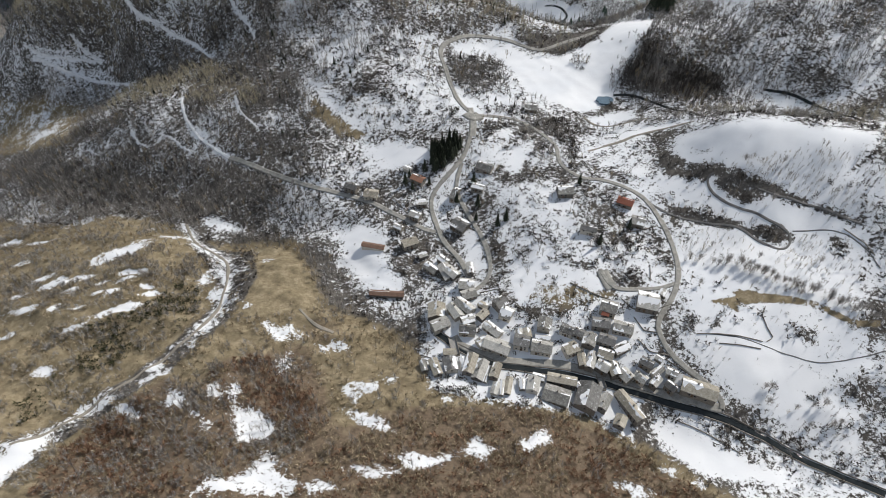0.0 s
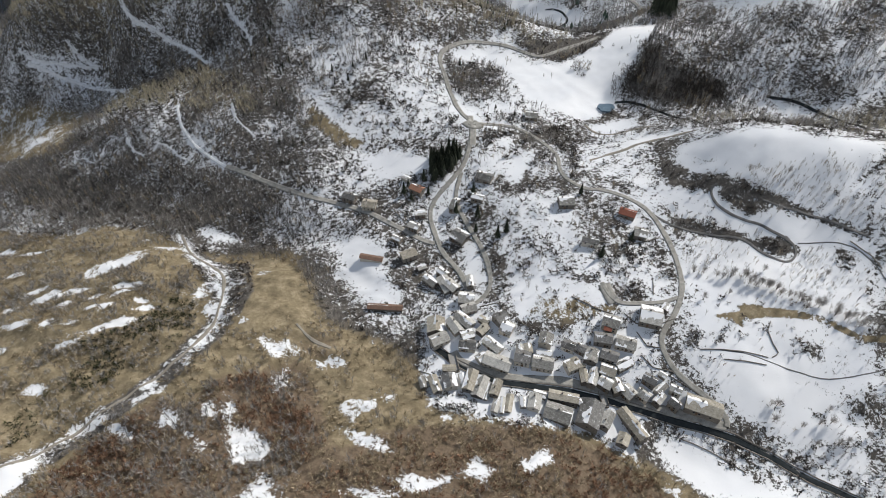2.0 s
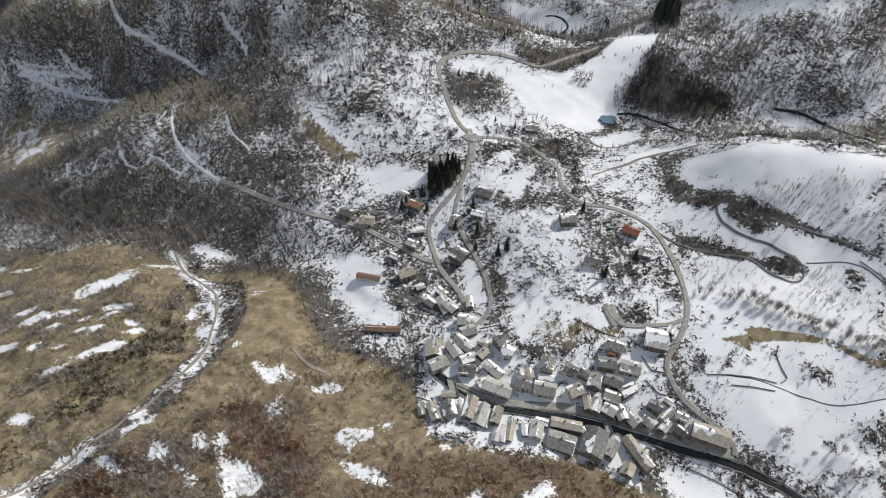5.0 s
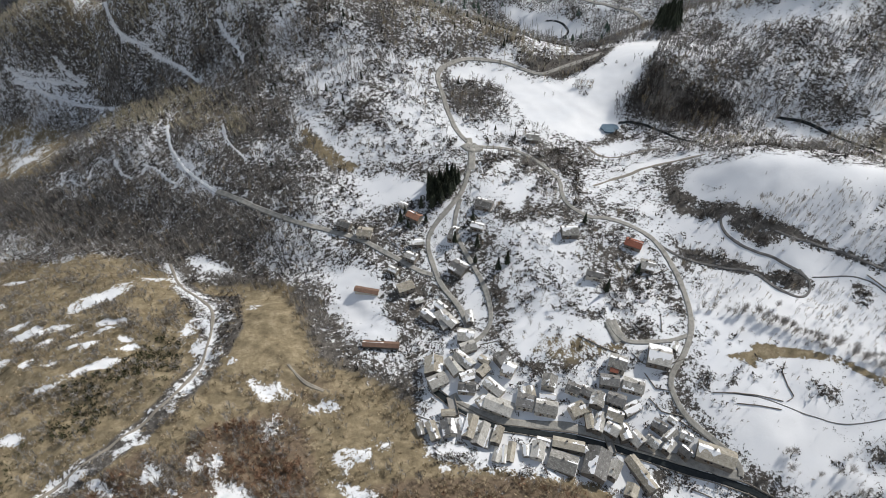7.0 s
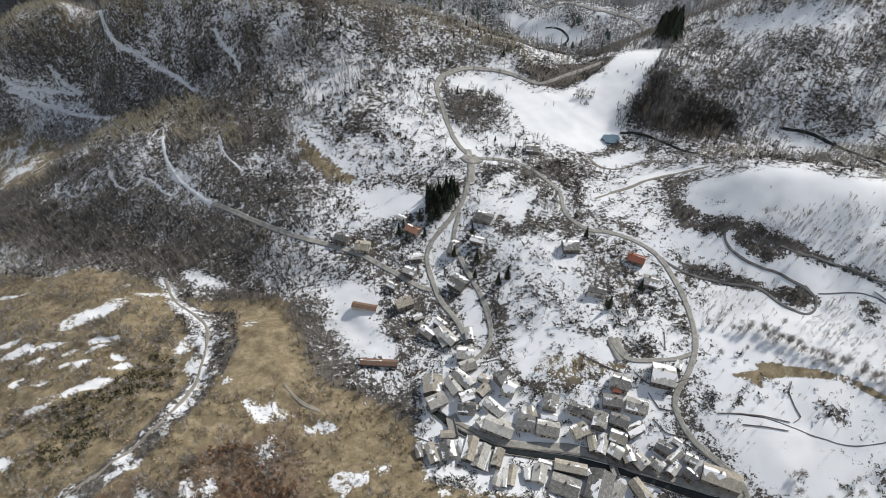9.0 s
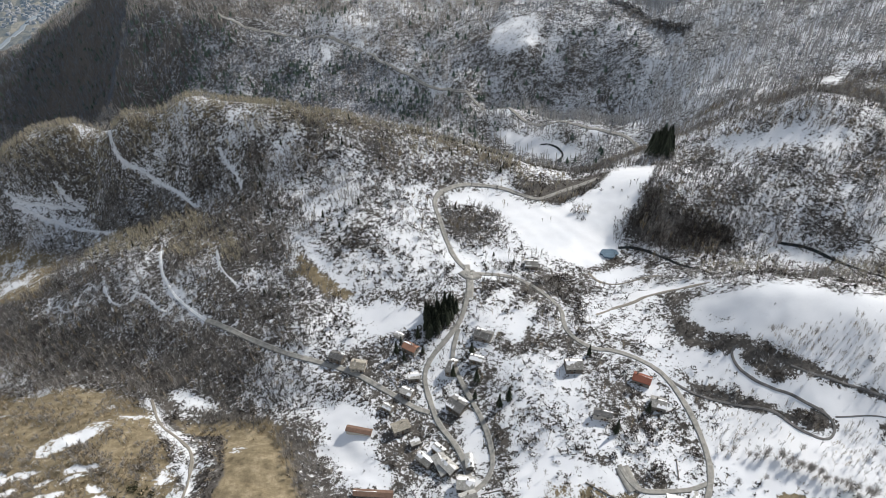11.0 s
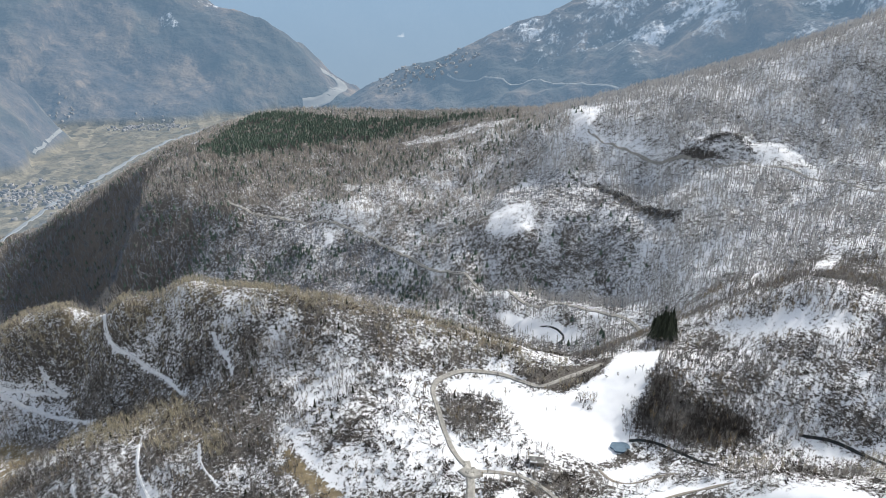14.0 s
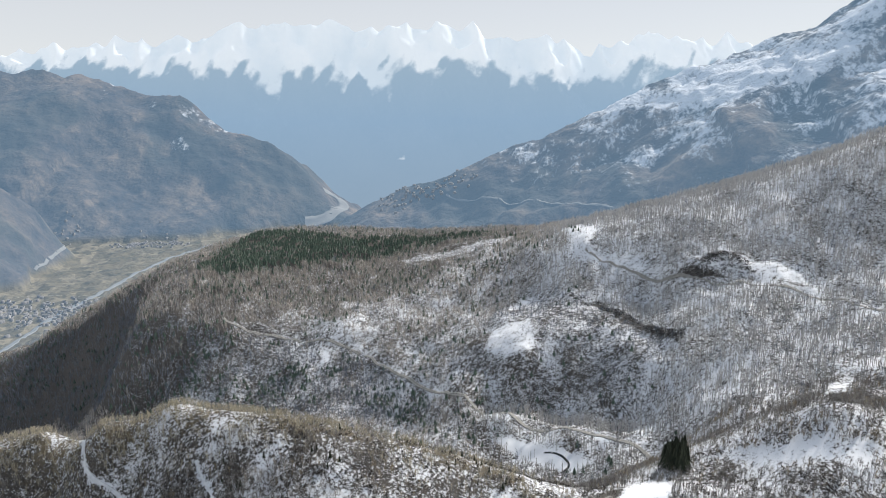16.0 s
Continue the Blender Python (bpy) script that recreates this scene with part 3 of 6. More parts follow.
ZONES = {
    "village_zone": [(-15, 190), (-13, 228), (-1, 245), (22, 244), (37, 223), (55, 212), (81, 223), (101, 230), (127, 221), (117, 207), (116, 188), (142, 164), (141, 156), (106, 165), (93, 140), (75, 154), (32, 156), (-7, 166)],
    "scrub_garden": [(34, 316), (66, 322), (83, 309), (85, 279), (93, 263), (123, 263), (134, 245), (130, 229), (95, 230), (90, 242), (54, 233), (31, 232), (33, 260), (22, 296)],
    "upper_scrub": [(-107, 511), (-11, 512), (-2, 488), (-4, 460), (7, 415), (13, 392), (6, 368), (-35, 382), (-55, 396), (-81, 423), (-110, 449), (-148, 477), (-136, 506)],
    "russet_wood": [(-161, 98), (-164, 122), (-160, 142), (-134, 157), (-120, 147), (-110, 177), (-78, 185), (-63, 160), (-53, 138), (-77, 114), (-82, 99)],
    "russet_bank": [(-79, 99), (-56, 125), (-17, 147), (32, 155), (75, 151), (90, 140), (106, 129), (127, 112), (27, 101)],
    "meadow": [(-122, 284), (-97, 282), (-79, 244), (-73, 224), (-95, 212), (-113, 211), (-114, 235), (-111, 251)],
    "east_snow": [(127, 305), (150, 343), (202, 333), (265, 307), (201, 113), (193, 127), (177, 139), (159, 150), (144, 157), (137, 167), (130, 174), (122, 182), (116, 194), (119, 207), (137, 228), (140, 271)],
    "east_wood": [(159, 310), (259, 294), (247, 245), (226, 260), (186, 288)],
    "dark_firs": [(138, 439), (146, 449), (159, 464), (167, 467), (174, 446), (191, 433), (210, 421), (207, 409), (182, 406), (157, 419)],
    "grove": [(-8, 360), (11, 363), (13, 354), (2, 341), (-7, 337)],
    "tan_knoll": [(-115, 414), (-99, 421), (-90, 407), (-79, 398), (-57, 385), (-65, 380), (-78, 384), (-92, 401), (-110, 405)],
    "bank_grass": [(54, 233), (72, 231), (93, 223), (87, 219), (62, 217), (50, 224)],
    "scrub_i": [(171, 147), (194, 151), (219, 155), (203, 116), (181, 134)],
    "gully": [(-172, 296), (-151, 286), (-137, 282), (-126, 284), (-110, 245), (-113, 223), (-122, 217), (-139, 250)],
    "west_fields": [(-444, 538), (-354, 512), (-323, 491), (-331, 450), (-374, 463), (-421, 477)],
    "scrub_bank_upper": [(170, 305), (183, 298), (198, 287), (212, 274), (227, 265), (238, 258), (238, 255), (222, 264), (201, 274), (184, 287), (171, 296)],
    "scrub_bank_middle": [(168, 297), (174, 295), (187, 281), (190, 278), (181, 279), (172, 286)],
    "scrub_bank_low": [(139, 286), (156, 280), (176, 266), (183, 256), (173, 263), (151, 273)],
    "scrub_bank_west": [(144, 334), (152, 326), (157, 314), (173, 304), (163, 300), (152, 304), (142, 311)],
    "scrub_knot": [(161, 329), (177, 317), (176, 313), (160, 322)],
    "scrub_line": [(256, 298), (256, 295), (237, 284), (223, 277), (217, 273), (214, 275), (223, 280), (236, 286)],
    "scrub_chute": [(242, 278), (245, 278), (242, 265), (239, 257), (236, 258), (240, 267)],
    "scrub_crest": [(201, 330), (212, 327), (210, 321), (203, 324)],
    "scrub_bank_bend": [(179, 263), (197, 261), (202, 253), (194, 248), (185, 255)],
    "scrub_right": [(221, 253), (231, 248), (224, 235), (220, 241)],
    "scrub_patch": [(184, 198), (195, 197), (197, 193), (193, 186), (189, 189), (183, 190)],
    "scrub_patch_west": [(177, 200), (184, 200), (185, 197), (177, 198)],
    "scrub_patch_wall": [(150, 211), (154, 209), (149, 199), (140, 197), (146, 204)],
    "scrub_road": [(130, 212), (135, 210), (137, 205), (134, 195), (127, 197)],
    "scrub_tuft": [(157, 168), (169, 168), (169, 166), (157, 165)],
    "scrub_tuft_mid": [(183, 165), (189, 165), (188, 159), (185, 159)],
    "scrub_tuft_east": [(202, 170), (207, 168), (214, 172), (215, 165), (204, 160), (199, 161)],
    "scrub_tuft_row": [(176, 151), (194, 150), (200, 148), (195, 147), (185, 148), (177, 149)],
    "scrub_tuft_low": [(142, 159), (147, 158), (158, 152), (156, 151), (144, 156)],
    "tan_strip": [(145, 214), (159, 216), (160, 220), (177, 216), (190, 213), (203, 209), (212, 203), (222, 199), (230, 199), (229, 197), (216, 198), (210, 202), (201, 207), (189, 210), (175, 212), (165, 212), (161, 205), (157, 206), (150, 212)],
    "green_core": [(-187, 199), (-174, 209), (-166, 219), (-160, 235), (-153, 240), (-151, 233), (-156, 219), (-161, 211), (-169, 198), (-182, 193)],
    "green_band": [(-143, 239), (-157, 238), (-167, 215), (-191, 202), (-182, 190), (-197, 167), (-203, 151), (-191, 132), (-184, 144), (-176, 163), (-161, 183), (-141, 198), (-136, 216)],
    "hedge_bushes": [(-5, 174), (5, 178), (15, 172), (27, 167), (27, 164), (-1, 165)],
    "stony_band": [(-166, 297), (-159, 298), (-123, 252), (-115, 230), (-118, 206), (-129, 181), (-143, 160), (-162, 141), (-170, 128), (-178, 133), (-170, 151), (-153, 171), (-139, 193), (-132, 216), (-131, 237), (-144, 261)],
    "straw_lobe": [(-308, 479), (-300, 505), (-260, 504), (-209, 499), (-171, 468), (-141, 428), (-145, 415)],
    "dome": [(16, 868), (25, 916), (66, 948), (116, 1032), (168, 1030), (237, 953), (272, 886), (297, 794), (260, 780), (240, 755), (205, 738), (133, 807), (67, 842)],
    "ledge_a": [(214, 960), (240, 966), (263, 907), (276, 851), (300, 803), (293, 795), (273, 841), (252, 883), (236, 948)],
    "ledge_b": [(334, 938), (352, 926), (389, 941), (413, 926), (418, 903), (454, 885), (438, 868), (392, 895), (361, 907)],
    "spur_firs": [(-476, 1307), (-462, 1457), (-462, 1679), (-321, 1625), (-222, 1524), (-92, 1542), (40, 1549), (143, 1508), (0, 1455), (-152, 1364), (-299, 1296), (-394, 1246)],
    "dark_slope": [(-515, 1012), (-555, 1165), (-520, 1149), (-408, 1104), (-338, 1062), (-245, 1050), (-150, 1026), (-56, 935), (8, 859), (-7, 831), (-130, 879), (-306, 948), (-253, 591)],
    "shaded_face": [(-992, 1458), (-836, 1422), (-680, 1375), (-588, 1333), (-552, 1205), (-555, 1165), (-510, 1003), (-729, 1218), (-840, 1219), (-900, 1000)],
    "saddle": [(92, 344), (108, 368), (128, 374), (156, 359), (148, 334), (141, 311), (138, 291), (126, 303), (115, 313), (99, 322)],
    "field_wood": [(8, 467), (27, 476), (47, 463), (53, 432), (45, 420), (21, 418), (9, 438)],
    "orchard": [(138, 290), (157, 283), (179, 267), (204, 259), (236, 248), (227, 217), (203, 221), (181, 227), (158, 242), (134, 246)],
    "crest_wood": [(154, 371), (188, 357), (243, 385), (255, 347), (284, 341), (304, 375), (272, 386), (240, 401), (183, 386)],
    "dim_slope": [(-374, 575), (-294, 560), (-213, 523), (-135, 487), (-123, 462), (-173, 478), (-214, 479), (-285, 507), (-344, 553)],
    "brook_wood": [(-375, 435), (-278, 404), (-198, 375), (-140, 346), (-98, 328), (-76, 280), (-58, 245), (-74, 262), (-100, 293), (-136, 321), (-186, 332), (-262, 360), (-357, 403)],
    "scrub_rim": [(69, 495), (81, 480), (99, 472), (129, 491), (145, 521), (135, 521), (104, 495), (79, 500)],
    "scrub_rim_low": [(103, 466), (120, 465), (116, 452), (105, 454)],
    "hamlet_scrub": [(27, 391), (49, 401), (70, 406), (92, 385), (94, 344), (81, 317), (56, 348), (41, 349), (31, 359)],
    "bank_snow": [(36, 248), (57, 253), (91, 237), (97, 227), (86, 214), (50, 213), (35, 222)],
}
SNOW_PATCHES = {  # centre, half length, half width, turn
    "west_hill": [(-205, 277, 15.7, 6.0, 37), (-187, 250, 12.0, 2.5, 8), (-216, 250, 3.9, 2.7, 15), (-250, 256, 6.9, 3.7, 0), (-237, 247, 7.1, 3.1, 7), (-224, 248, 7.1, 2.3, 38), (-203, 242, 5.8, 1.5, 39), (-191, 232, 5.2, 3.5, 44), (-174, 236, 5.7, 1.9, -25), (-169, 230, 4.9, 1.8, 15), (-238, 222, 7.5, 2.3, -1), (-220, 220, 3.1, 1.8, 27), (-206, 219, 6.8, 1.3, 5), (-179, 215, 14.4, 2.3, 22), (-201, 172, 4.4, 2.0, 15), (-257, 241, 6.3, 4.3, 6), (-200, 231, 4.6, 2.1, 22), (-169, 218, 2.6, 1.3, 29), (-321, 324, 9.7, 2.8, -3), (-293, 317, 15.6, 1.5, -7), (-219, 236, 4.7, 1.7, 20), (-189, 244, 5.7, 1.6, 20), (-240, 203, 3.6, 1.6, 30), (-199, 202, 6.0, 1.3, 18), (-287, 287, 12.1, 2.4, -14)],
    "slope": [(-134, 306, 17.2, 3.3, -13), (-162, 317, 12.2, 4.9, -2), (-137, 255, 6.0, 15.1, -20), (86, 117, 6.4, 2.8, -6), (106, 128, 5.0, 2.5, -22), (-46, 164, 2.8, 2.4, 1), (-4, 166, 3.4, 2.3, 2)],
}
THAWING_SNOW = [  # outlines of patches on the thawed slope
    [(-157, 147), (-151, 150), (-141, 146), (-138, 140), (-142, 141), (-148, 144)],
    [(-132, 147), (-130, 158), (-119, 152), (-118, 146), (-109, 141), (-100, 135), (-104, 135), (-115, 141), (-123, 143)],
    [(-114, 162), (-109, 161), (-106, 153), (-110, 155)],
    [(-105, 166), (-102, 166), (-98, 158), (-100, 156), (-96, 150), (-88, 147), (-75, 141), (-81, 131), (-92, 131), (-96, 138), (-99, 146)],
    [(-99, 208), (-89, 204), (-82, 206), (-74, 199), (-78, 197), (-87, 194), (-93, 198)],
    [(-69, 195), (-63, 195), (-60, 199), (-52, 197), (-50, 192), (-59, 192), (-65, 191)],
    [(-51, 152), (-42, 152), (-34, 148), (-28, 146), (-23, 138), (-30, 137), (-40, 144)],
    [(-100, 100), (-95, 108), (-89, 107), (-84, 111), (-80, 126), (-72, 122), (-69, 113), (-60, 108), (-61, 103)],
    [(-58, 108), (-51, 110), (-42, 106), (-55, 103)],
    [(-45, 120), (-34, 117), (-24, 119), (-18, 115), (-28, 111), (-42, 117)],
    [(-24, 124), (-17, 126), (-7, 124), (5, 126), (-1, 119), (-16, 117)],
    [(9, 129), (16, 137), (23, 130), (19, 124), (13, 126)],
    [(-87, 184), (-81, 188), (-77, 178), (-82, 172)],
    [(-32, 174), (-26, 175), (-24, 170), (-29, 168)],
    [(-149, 165), (-135, 172), (-134, 169), (-146, 162)],
    [(7, 165), (20, 169), (34, 165), (23, 159), (11, 160)],
    [(-173, 150), (-163, 152), (-158, 156), (-154, 153), (-167, 146)],
    [(36, 135), (49, 144), (51, 138), (39, 131)],
]
POND = (126, 420, 7, 5, 10)
BROOKLETS = [[(133, 425), (143, 422), (156, 407), (167, 388), (174, 379)], [(239, 410), (257, 403), (268, 390), (277, 374), (288, 354)], [(119, 709), (134, 696), (142, 677), (130, 670)]]
GARDEN_WALLS = [[(110, 213), (118, 212), (125, 214)], [(99, 219), (104, 213), (111, 211)], [(104, 208), (108, 200), (115, 198)], [(104, 195), (109, 188), (120, 185)], [(113, 186), (122, 179), (129, 173)], [(-14, 260), (-3, 269), (4, 261)], [(-19, 251), (-8, 256), (2, 244)], [(-36, 322), (-18, 295)], [(107, 274), (112, 266), (129, 271)], [(84, 270), (99, 267)], [(21, 230), (31, 231), (37, 221)], [(40, 219), (49, 211)], [(119, 241), (117, 230)], [(-1, 185), (-12, 190)], [(117, 154), (131, 147), (145, 138)], [(72, 231), (84, 223), (93, 219)], [(134, 195), (145, 194), (156, 192), (167, 190)], [(173, 209), (170, 204), (171, 197), (173, 192), (169, 190)], [(144, 189), (157, 187), (165, 186)], [(229, 255), (237, 245), (240, 237)]]
RIVER = [(-687, 3377), (-630, 3389), (-550, 3452), (-514, 3681), (-559, 3734), (-631, 3685)]
VALLEY_ROAD_FAR = [(-1031, 1474), (-1084, 1724), (-1102, 1946), (-1095, 2172), (-1114, 2473), (-1078, 2773), (-985, 3011)]
TREE_ROW = [(144, 244), (167, 239), (173, 232), (180, 225), (192, 219), (206, 213), (217, 207), (230, 201)]
FIELD_TREES = [(163, 167), (166, 167), (192, 165), (163, 160), (177, 158), (186, 159), (191, 159), (213, 169), (192, 149), (196, 150), (182, 150), (207, 152), (214, 156), (143, 226), (157, 228), (179, 241), (163, 241), (191, 221), (209, 214), (221, 207), (226, 206), (220, 210), (181, 227), (211, 236), (205, 298), (168, 304), (194, 275), (185, 304)]
CLUMP = (198, 551)
BRIDGES = [[(81, 177), (82, 169)], [(5, 199), (7, 189)]]
PYLONS = [(-408, 603), (-291, 580), (-134, 567), (69, 826)]

HOUSES = {  # east, north, length, depth, turn of the ridge, roof (0 grey, 1 dark, 2 tan, 3 rust, 4 brown, 5 orange), share of snow
    "upper_quarter": [(-3.6, 218.2, 10.5, 9.8, -90, 2, 0.25), (-1.6, 207.8, 10.0, 7.2, 26, 0, 0.1), (6.8, 215.7, 10.7, 6.2, -61, 0, 0.1), (12.2, 218.7, 12.1, 6.5, -44, 0, 0.5), (14.7, 227.2, 8.7, 6.4, 19, 0, 0), (13.9, 236.2, 9.3, 8.3, -9, 0, 0.5), (2.1, 250.9, 13.2, 7.3, -66, 0, 0.3), (22.1, 212.1, 7.1, 4.9, 46, 2, 0), (31.9, 218.3, 7.4, 7.1, 35, 1, 0.4), (22.8, 218.2, 6.6, 4.0, -39, 2, 0.5), (13.5, 209.1, 7.3, 5.9, 21, 0, 0.9), (13.4, 203.2, 9.2, 6.6, -8, 1, 0.2), (27.1, 202.6, 11.5, 5.7, -45, 0, 0.9), (35.2, 212.1, 7.1, 8.1, -29, 0, 1), (41.2, 199.4, 5.1, 3.9, 89, 0, 1), (45.5, 199.2, 6.4, 4.0, -84, 2, 0.3), (54.9, 203.4, 7.7, 7.2, 73, 0, 0.3), (66.5, 199.7, 7.3, 5.4, -26, 1, 0.1), (72.7, 198.1, 6.0, 5.3, -32, 1, 0.2), (53.5, 196.5, 8.5, 3.9, -7, 0, 0.9)],
    "church_quarter": [(90.5, 212.2, 9.2, 8.5, -22, 0, 0.35), (88.2, 208.8, 4.3, 4.4, -18, 3, 0), (84.9, 202.8, 9.7, 6.6, -10, 1, 0.1), (96.7, 200.6, 10.8, 7.4, -18, 0, 0.4), (112.2, 215.2, 11.8, 12.1, -17, 0, 0.85), (121.2, 220.6, 5.3, 3.7, 55, 0, 0.9), (77.7, 193.7, 8.5, 7.0, 69, 0, 0.5), (87.0, 193.5, 9.3, 6.6, -24, 1, 0.1), (67.2, 188.9, 8.0, 6.8, 23, 2, 0.6), (72.6, 184.4, 10.9, 4.4, -88, 2, 0.1), (77.2, 182.6, 10.8, 4.8, 69, 0, 0.7), (85.3, 185.9, 8.3, 7.0, -22, 2, 0.6), (83.2, 179.5, 7.4, 6.9, -35, 0, 0.7), (93.9, 189.3, 9.8, 5.6, 27, 0, 0.95), (88.6, 177.7, 8.4, 5.7, -79, 2, 0.5), (94.1, 174.8, 7.2, 6.8, -54, 0, 0.7)],
    "road_quarter": [(101.7, 173.8, 7.2, 5.7, -46, 0, 0.4), (105.6, 180.3, 7.3, 5.1, -37, 1, 0.3), (110.8, 176.6, 7.8, 4.0, 39, 0, 0.6), (117.7, 175.1, 6.1, 4.4, -28, 0, 0.9), (129.8, 166.5, 17.8, 9.1, -23, 2, 0.4), (109.0, 171.2, 7.1, 4.3, 46, 0, 0.7), (116.2, 168.5, 6.2, 5.0, -48, 1, 0.4), (112.7, 183.0, 4.5, 3.3, -42, 0, 0.8)],
    "street_quarter": [(28.9, 192.6, 15.0, 8.2, -24, 0, 0.1), (20.8, 195.7, 6.2, 4.8, 37, 0, 0.6), (42.0, 193.9, 8.7, 7.7, -13, 1, 0.1), (52.2, 190.4, 11.2, 7.5, -13, 0, 0.1), (3.6, 190.0, 7.2, 3.7, 0, 2, 0)],
    "south_row": [(-10.2, 180.7, 7.0, 3.3, -75, 0, 0.5), (-3.9, 179.2, 10.3, 4.9, -71, 2, 0.5), (3.8, 180.8, 8.5, 7.2, -79, 1, 0.5), (10.7, 182.6, 7.4, 3.9, -78, 0, 0.9), (14.2, 181.4, 12.4, 6.0, 73, 2, 0.3), (19.2, 178.1, 12.6, 6.5, 69, 0, 0.15), (23.0, 175.6, 10.6, 2.6, 72, 0, 0.7), (27.2, 176.6, 9.2, 4.8, 71, 2, 0.1), (26.4, 166.4, 7.3, 3.7, 70, 0, 0.6), (29.7, 166.9, 9.2, 2.4, 81, 0, 0.95), (33.1, 168.1, 10.1, 3.7, 77, 2, 0.1), (40.2, 168.7, 6.2, 3.5, 90, 0, 0.8), (45.8, 168.4, 8.7, 6.3, 75, 0, 0.2), (49.1, 173.7, 6.8, 4.1, -17, 0, 0.9)],
    "mill_row": [(60.8, 171.9, 15.3, 5.3, -13, 2, 0.3), (57.1, 163.4, 13.4, 9.7, -21, 0, 0.05), (73.4, 163.8, 15.1, 11.6, 67, 1, 0.12), (81.5, 161.1, 9.5, 5.3, 58, 0, 0.2), (94.0, 159.5, 18.7, 5.9, -62, 2, 0.5), (88.1, 151.8, 6.8, 5.9, 63, 2, 0.05), (70.1, 169.9, 4.2, 3.6, -44, 0, 0.9)],
    "north_hamlet": [(-21.0, 275.5, 10.2, 6.6, 24, 2, 0.1), (-63.3, 330.6, 9.5, 6.4, -23, 1, 0.2), (-49.0, 322.5, 9.7, 8.1, -10, 2, 0.05), (-17.0, 330.4, 9.7, 6.3, -33, 5, 0.3), (28.2, 332.0, 11.2, 8.0, -25, 1, 0.1), (11.2, 287.6, 10.6, 10.1, -39, 1, 0.3), (-18.1, 298.5, 7.9, 6.0, -28, 0, 0.9), (77.3, 300.4, 9.9, 8.3, 1, 0, 0.5), (113.0, 288.5, 10.1, 6.5, -27, 3, 0.05), (117.7, 272.7, 8.5, 7.9, -20, 0, 0.5), (87.0, 266.6, 9.9, 4.7, -17, 1, 0.2), (5.4, 248.7, 9.6, 6.3, -49, 0, 0.5), (-7.2, 254.5, 9.7, 5.6, -42, 0, 0.95), (16.2, 250.0, 8.5, 4.3, -86, 0, 0.9)],
    "scattered": [(8.2, 313.6, 4.0, 11.3, -28, 0, 0.9), (23.1, 315.0, 8.5, 5.2, -20, 0, 0.8), (-24.4, 342.2, 6.5, 4.0, -35, 0, 0.8), (65.6, 398.8, 9.2, 7.8, -8, 0, 0.6), (0.3, 260.9, 7.4, 4.9, -43, 0, 0.9), (-14.6, 309.3, 7.4, 5.2, 6, 0, 0.7), (-44.4, 275.8, 15.1, 4.0, -13, 4, 0.02), (-33.4, 236.7, 20.7, 4.0, -4, 4, 0.15), (-12.7, 266.3, 5.8, 4.1, 24, 0, 0.8), (-28.7, 288.1, 6.4, 4.2, -32, 0, 0.9)],
}
SINGLE_FIRS = [(-23.1, 335.6), (-12.5, 339.0), (-20.8, 324.0), (-9.3, 327.8), (-25.7, 328.9), (22.5, 301.8), (21.1, 291.0), (88.2, 310.4), (34.1, 282.0), (39.5, 284.7), (9.0, 308.5), (20.5, 321.8), (111.7, 268.8), (92.3, 257.0)]


def mesh_object(name, verts, faces, material, parent=None):
    """One mesh object from arrays of places and of faces with equally many corners."""
    me = bpy.data.meshes.new(name)
    verts, faces = np.asarray(verts, np.float32), np.asarray(faces, np.int32)
    me.vertices.add(len(verts))
    me.vertices.foreach_set("co", verts.ravel())
    k = faces.shape[1]
    me.loops.add(faces.size)
    me.loops.foreach_set("vertex_index", faces.ravel())
    me.polygons.add(len(faces))
    me.polygons.foreach_set("loop_start", np.arange(0, faces.size, k, dtype=np.int32))
    me.update(calc_edges=True)
    me.materials.append(material)
    ob = new(name, me)
    if parent:
        ob.parent = parent
    return ob


def sheet(rows, cols):
    """Quads of a grid with that many rows and columns of corners."""
    i = np.arange(rows * cols).reshape(rows, cols)
    return np.stack([i[:-1, :-1], i[:-1, 1:], i[1:, 1:], i[1:, :-1]], -1).reshape(-1, 4)


def steps(*stretches):
    """Places along an axis: (from, to, step) stretch by stretch."""
    return np.concatenate([np.arange(a, b, s) for a, b, s in stretches])


def distant(x, y, z):
    """Where the land already belongs to the main valley."""
    return ((z < -205) & (y > 1520)) | ((x < -1080) & (y > 1300)) | (y > 1960)


def build_land(name, y, u, half, mat, label, painted):
    x = u[None, :] * half[:, None]
    yy = np.broadcast_to(y[:, None], x.shape)
    z = height(x, yy)
    ob = mesh_object(name, np.stack([x, yy, z], -1).reshape(-1, 3), sheet(*x.shape), mat)
    painted(ob, x.ravel(), yy.ravel(), z.ravel())
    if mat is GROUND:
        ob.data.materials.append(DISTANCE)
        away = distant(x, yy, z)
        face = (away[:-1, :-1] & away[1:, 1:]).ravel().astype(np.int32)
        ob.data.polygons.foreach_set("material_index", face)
    ob.data.shade_smooth()
    return tagged(ob, label, "ground", kind="structure")


def ridged(x, y, size, seed, octaves=3):
    """Sharp crests and rounded gullies, 0 to 1."""
    return np.clip(1 - np.abs(rough(x, y, size, seed, octaves)) * 1.25, 0, 1)


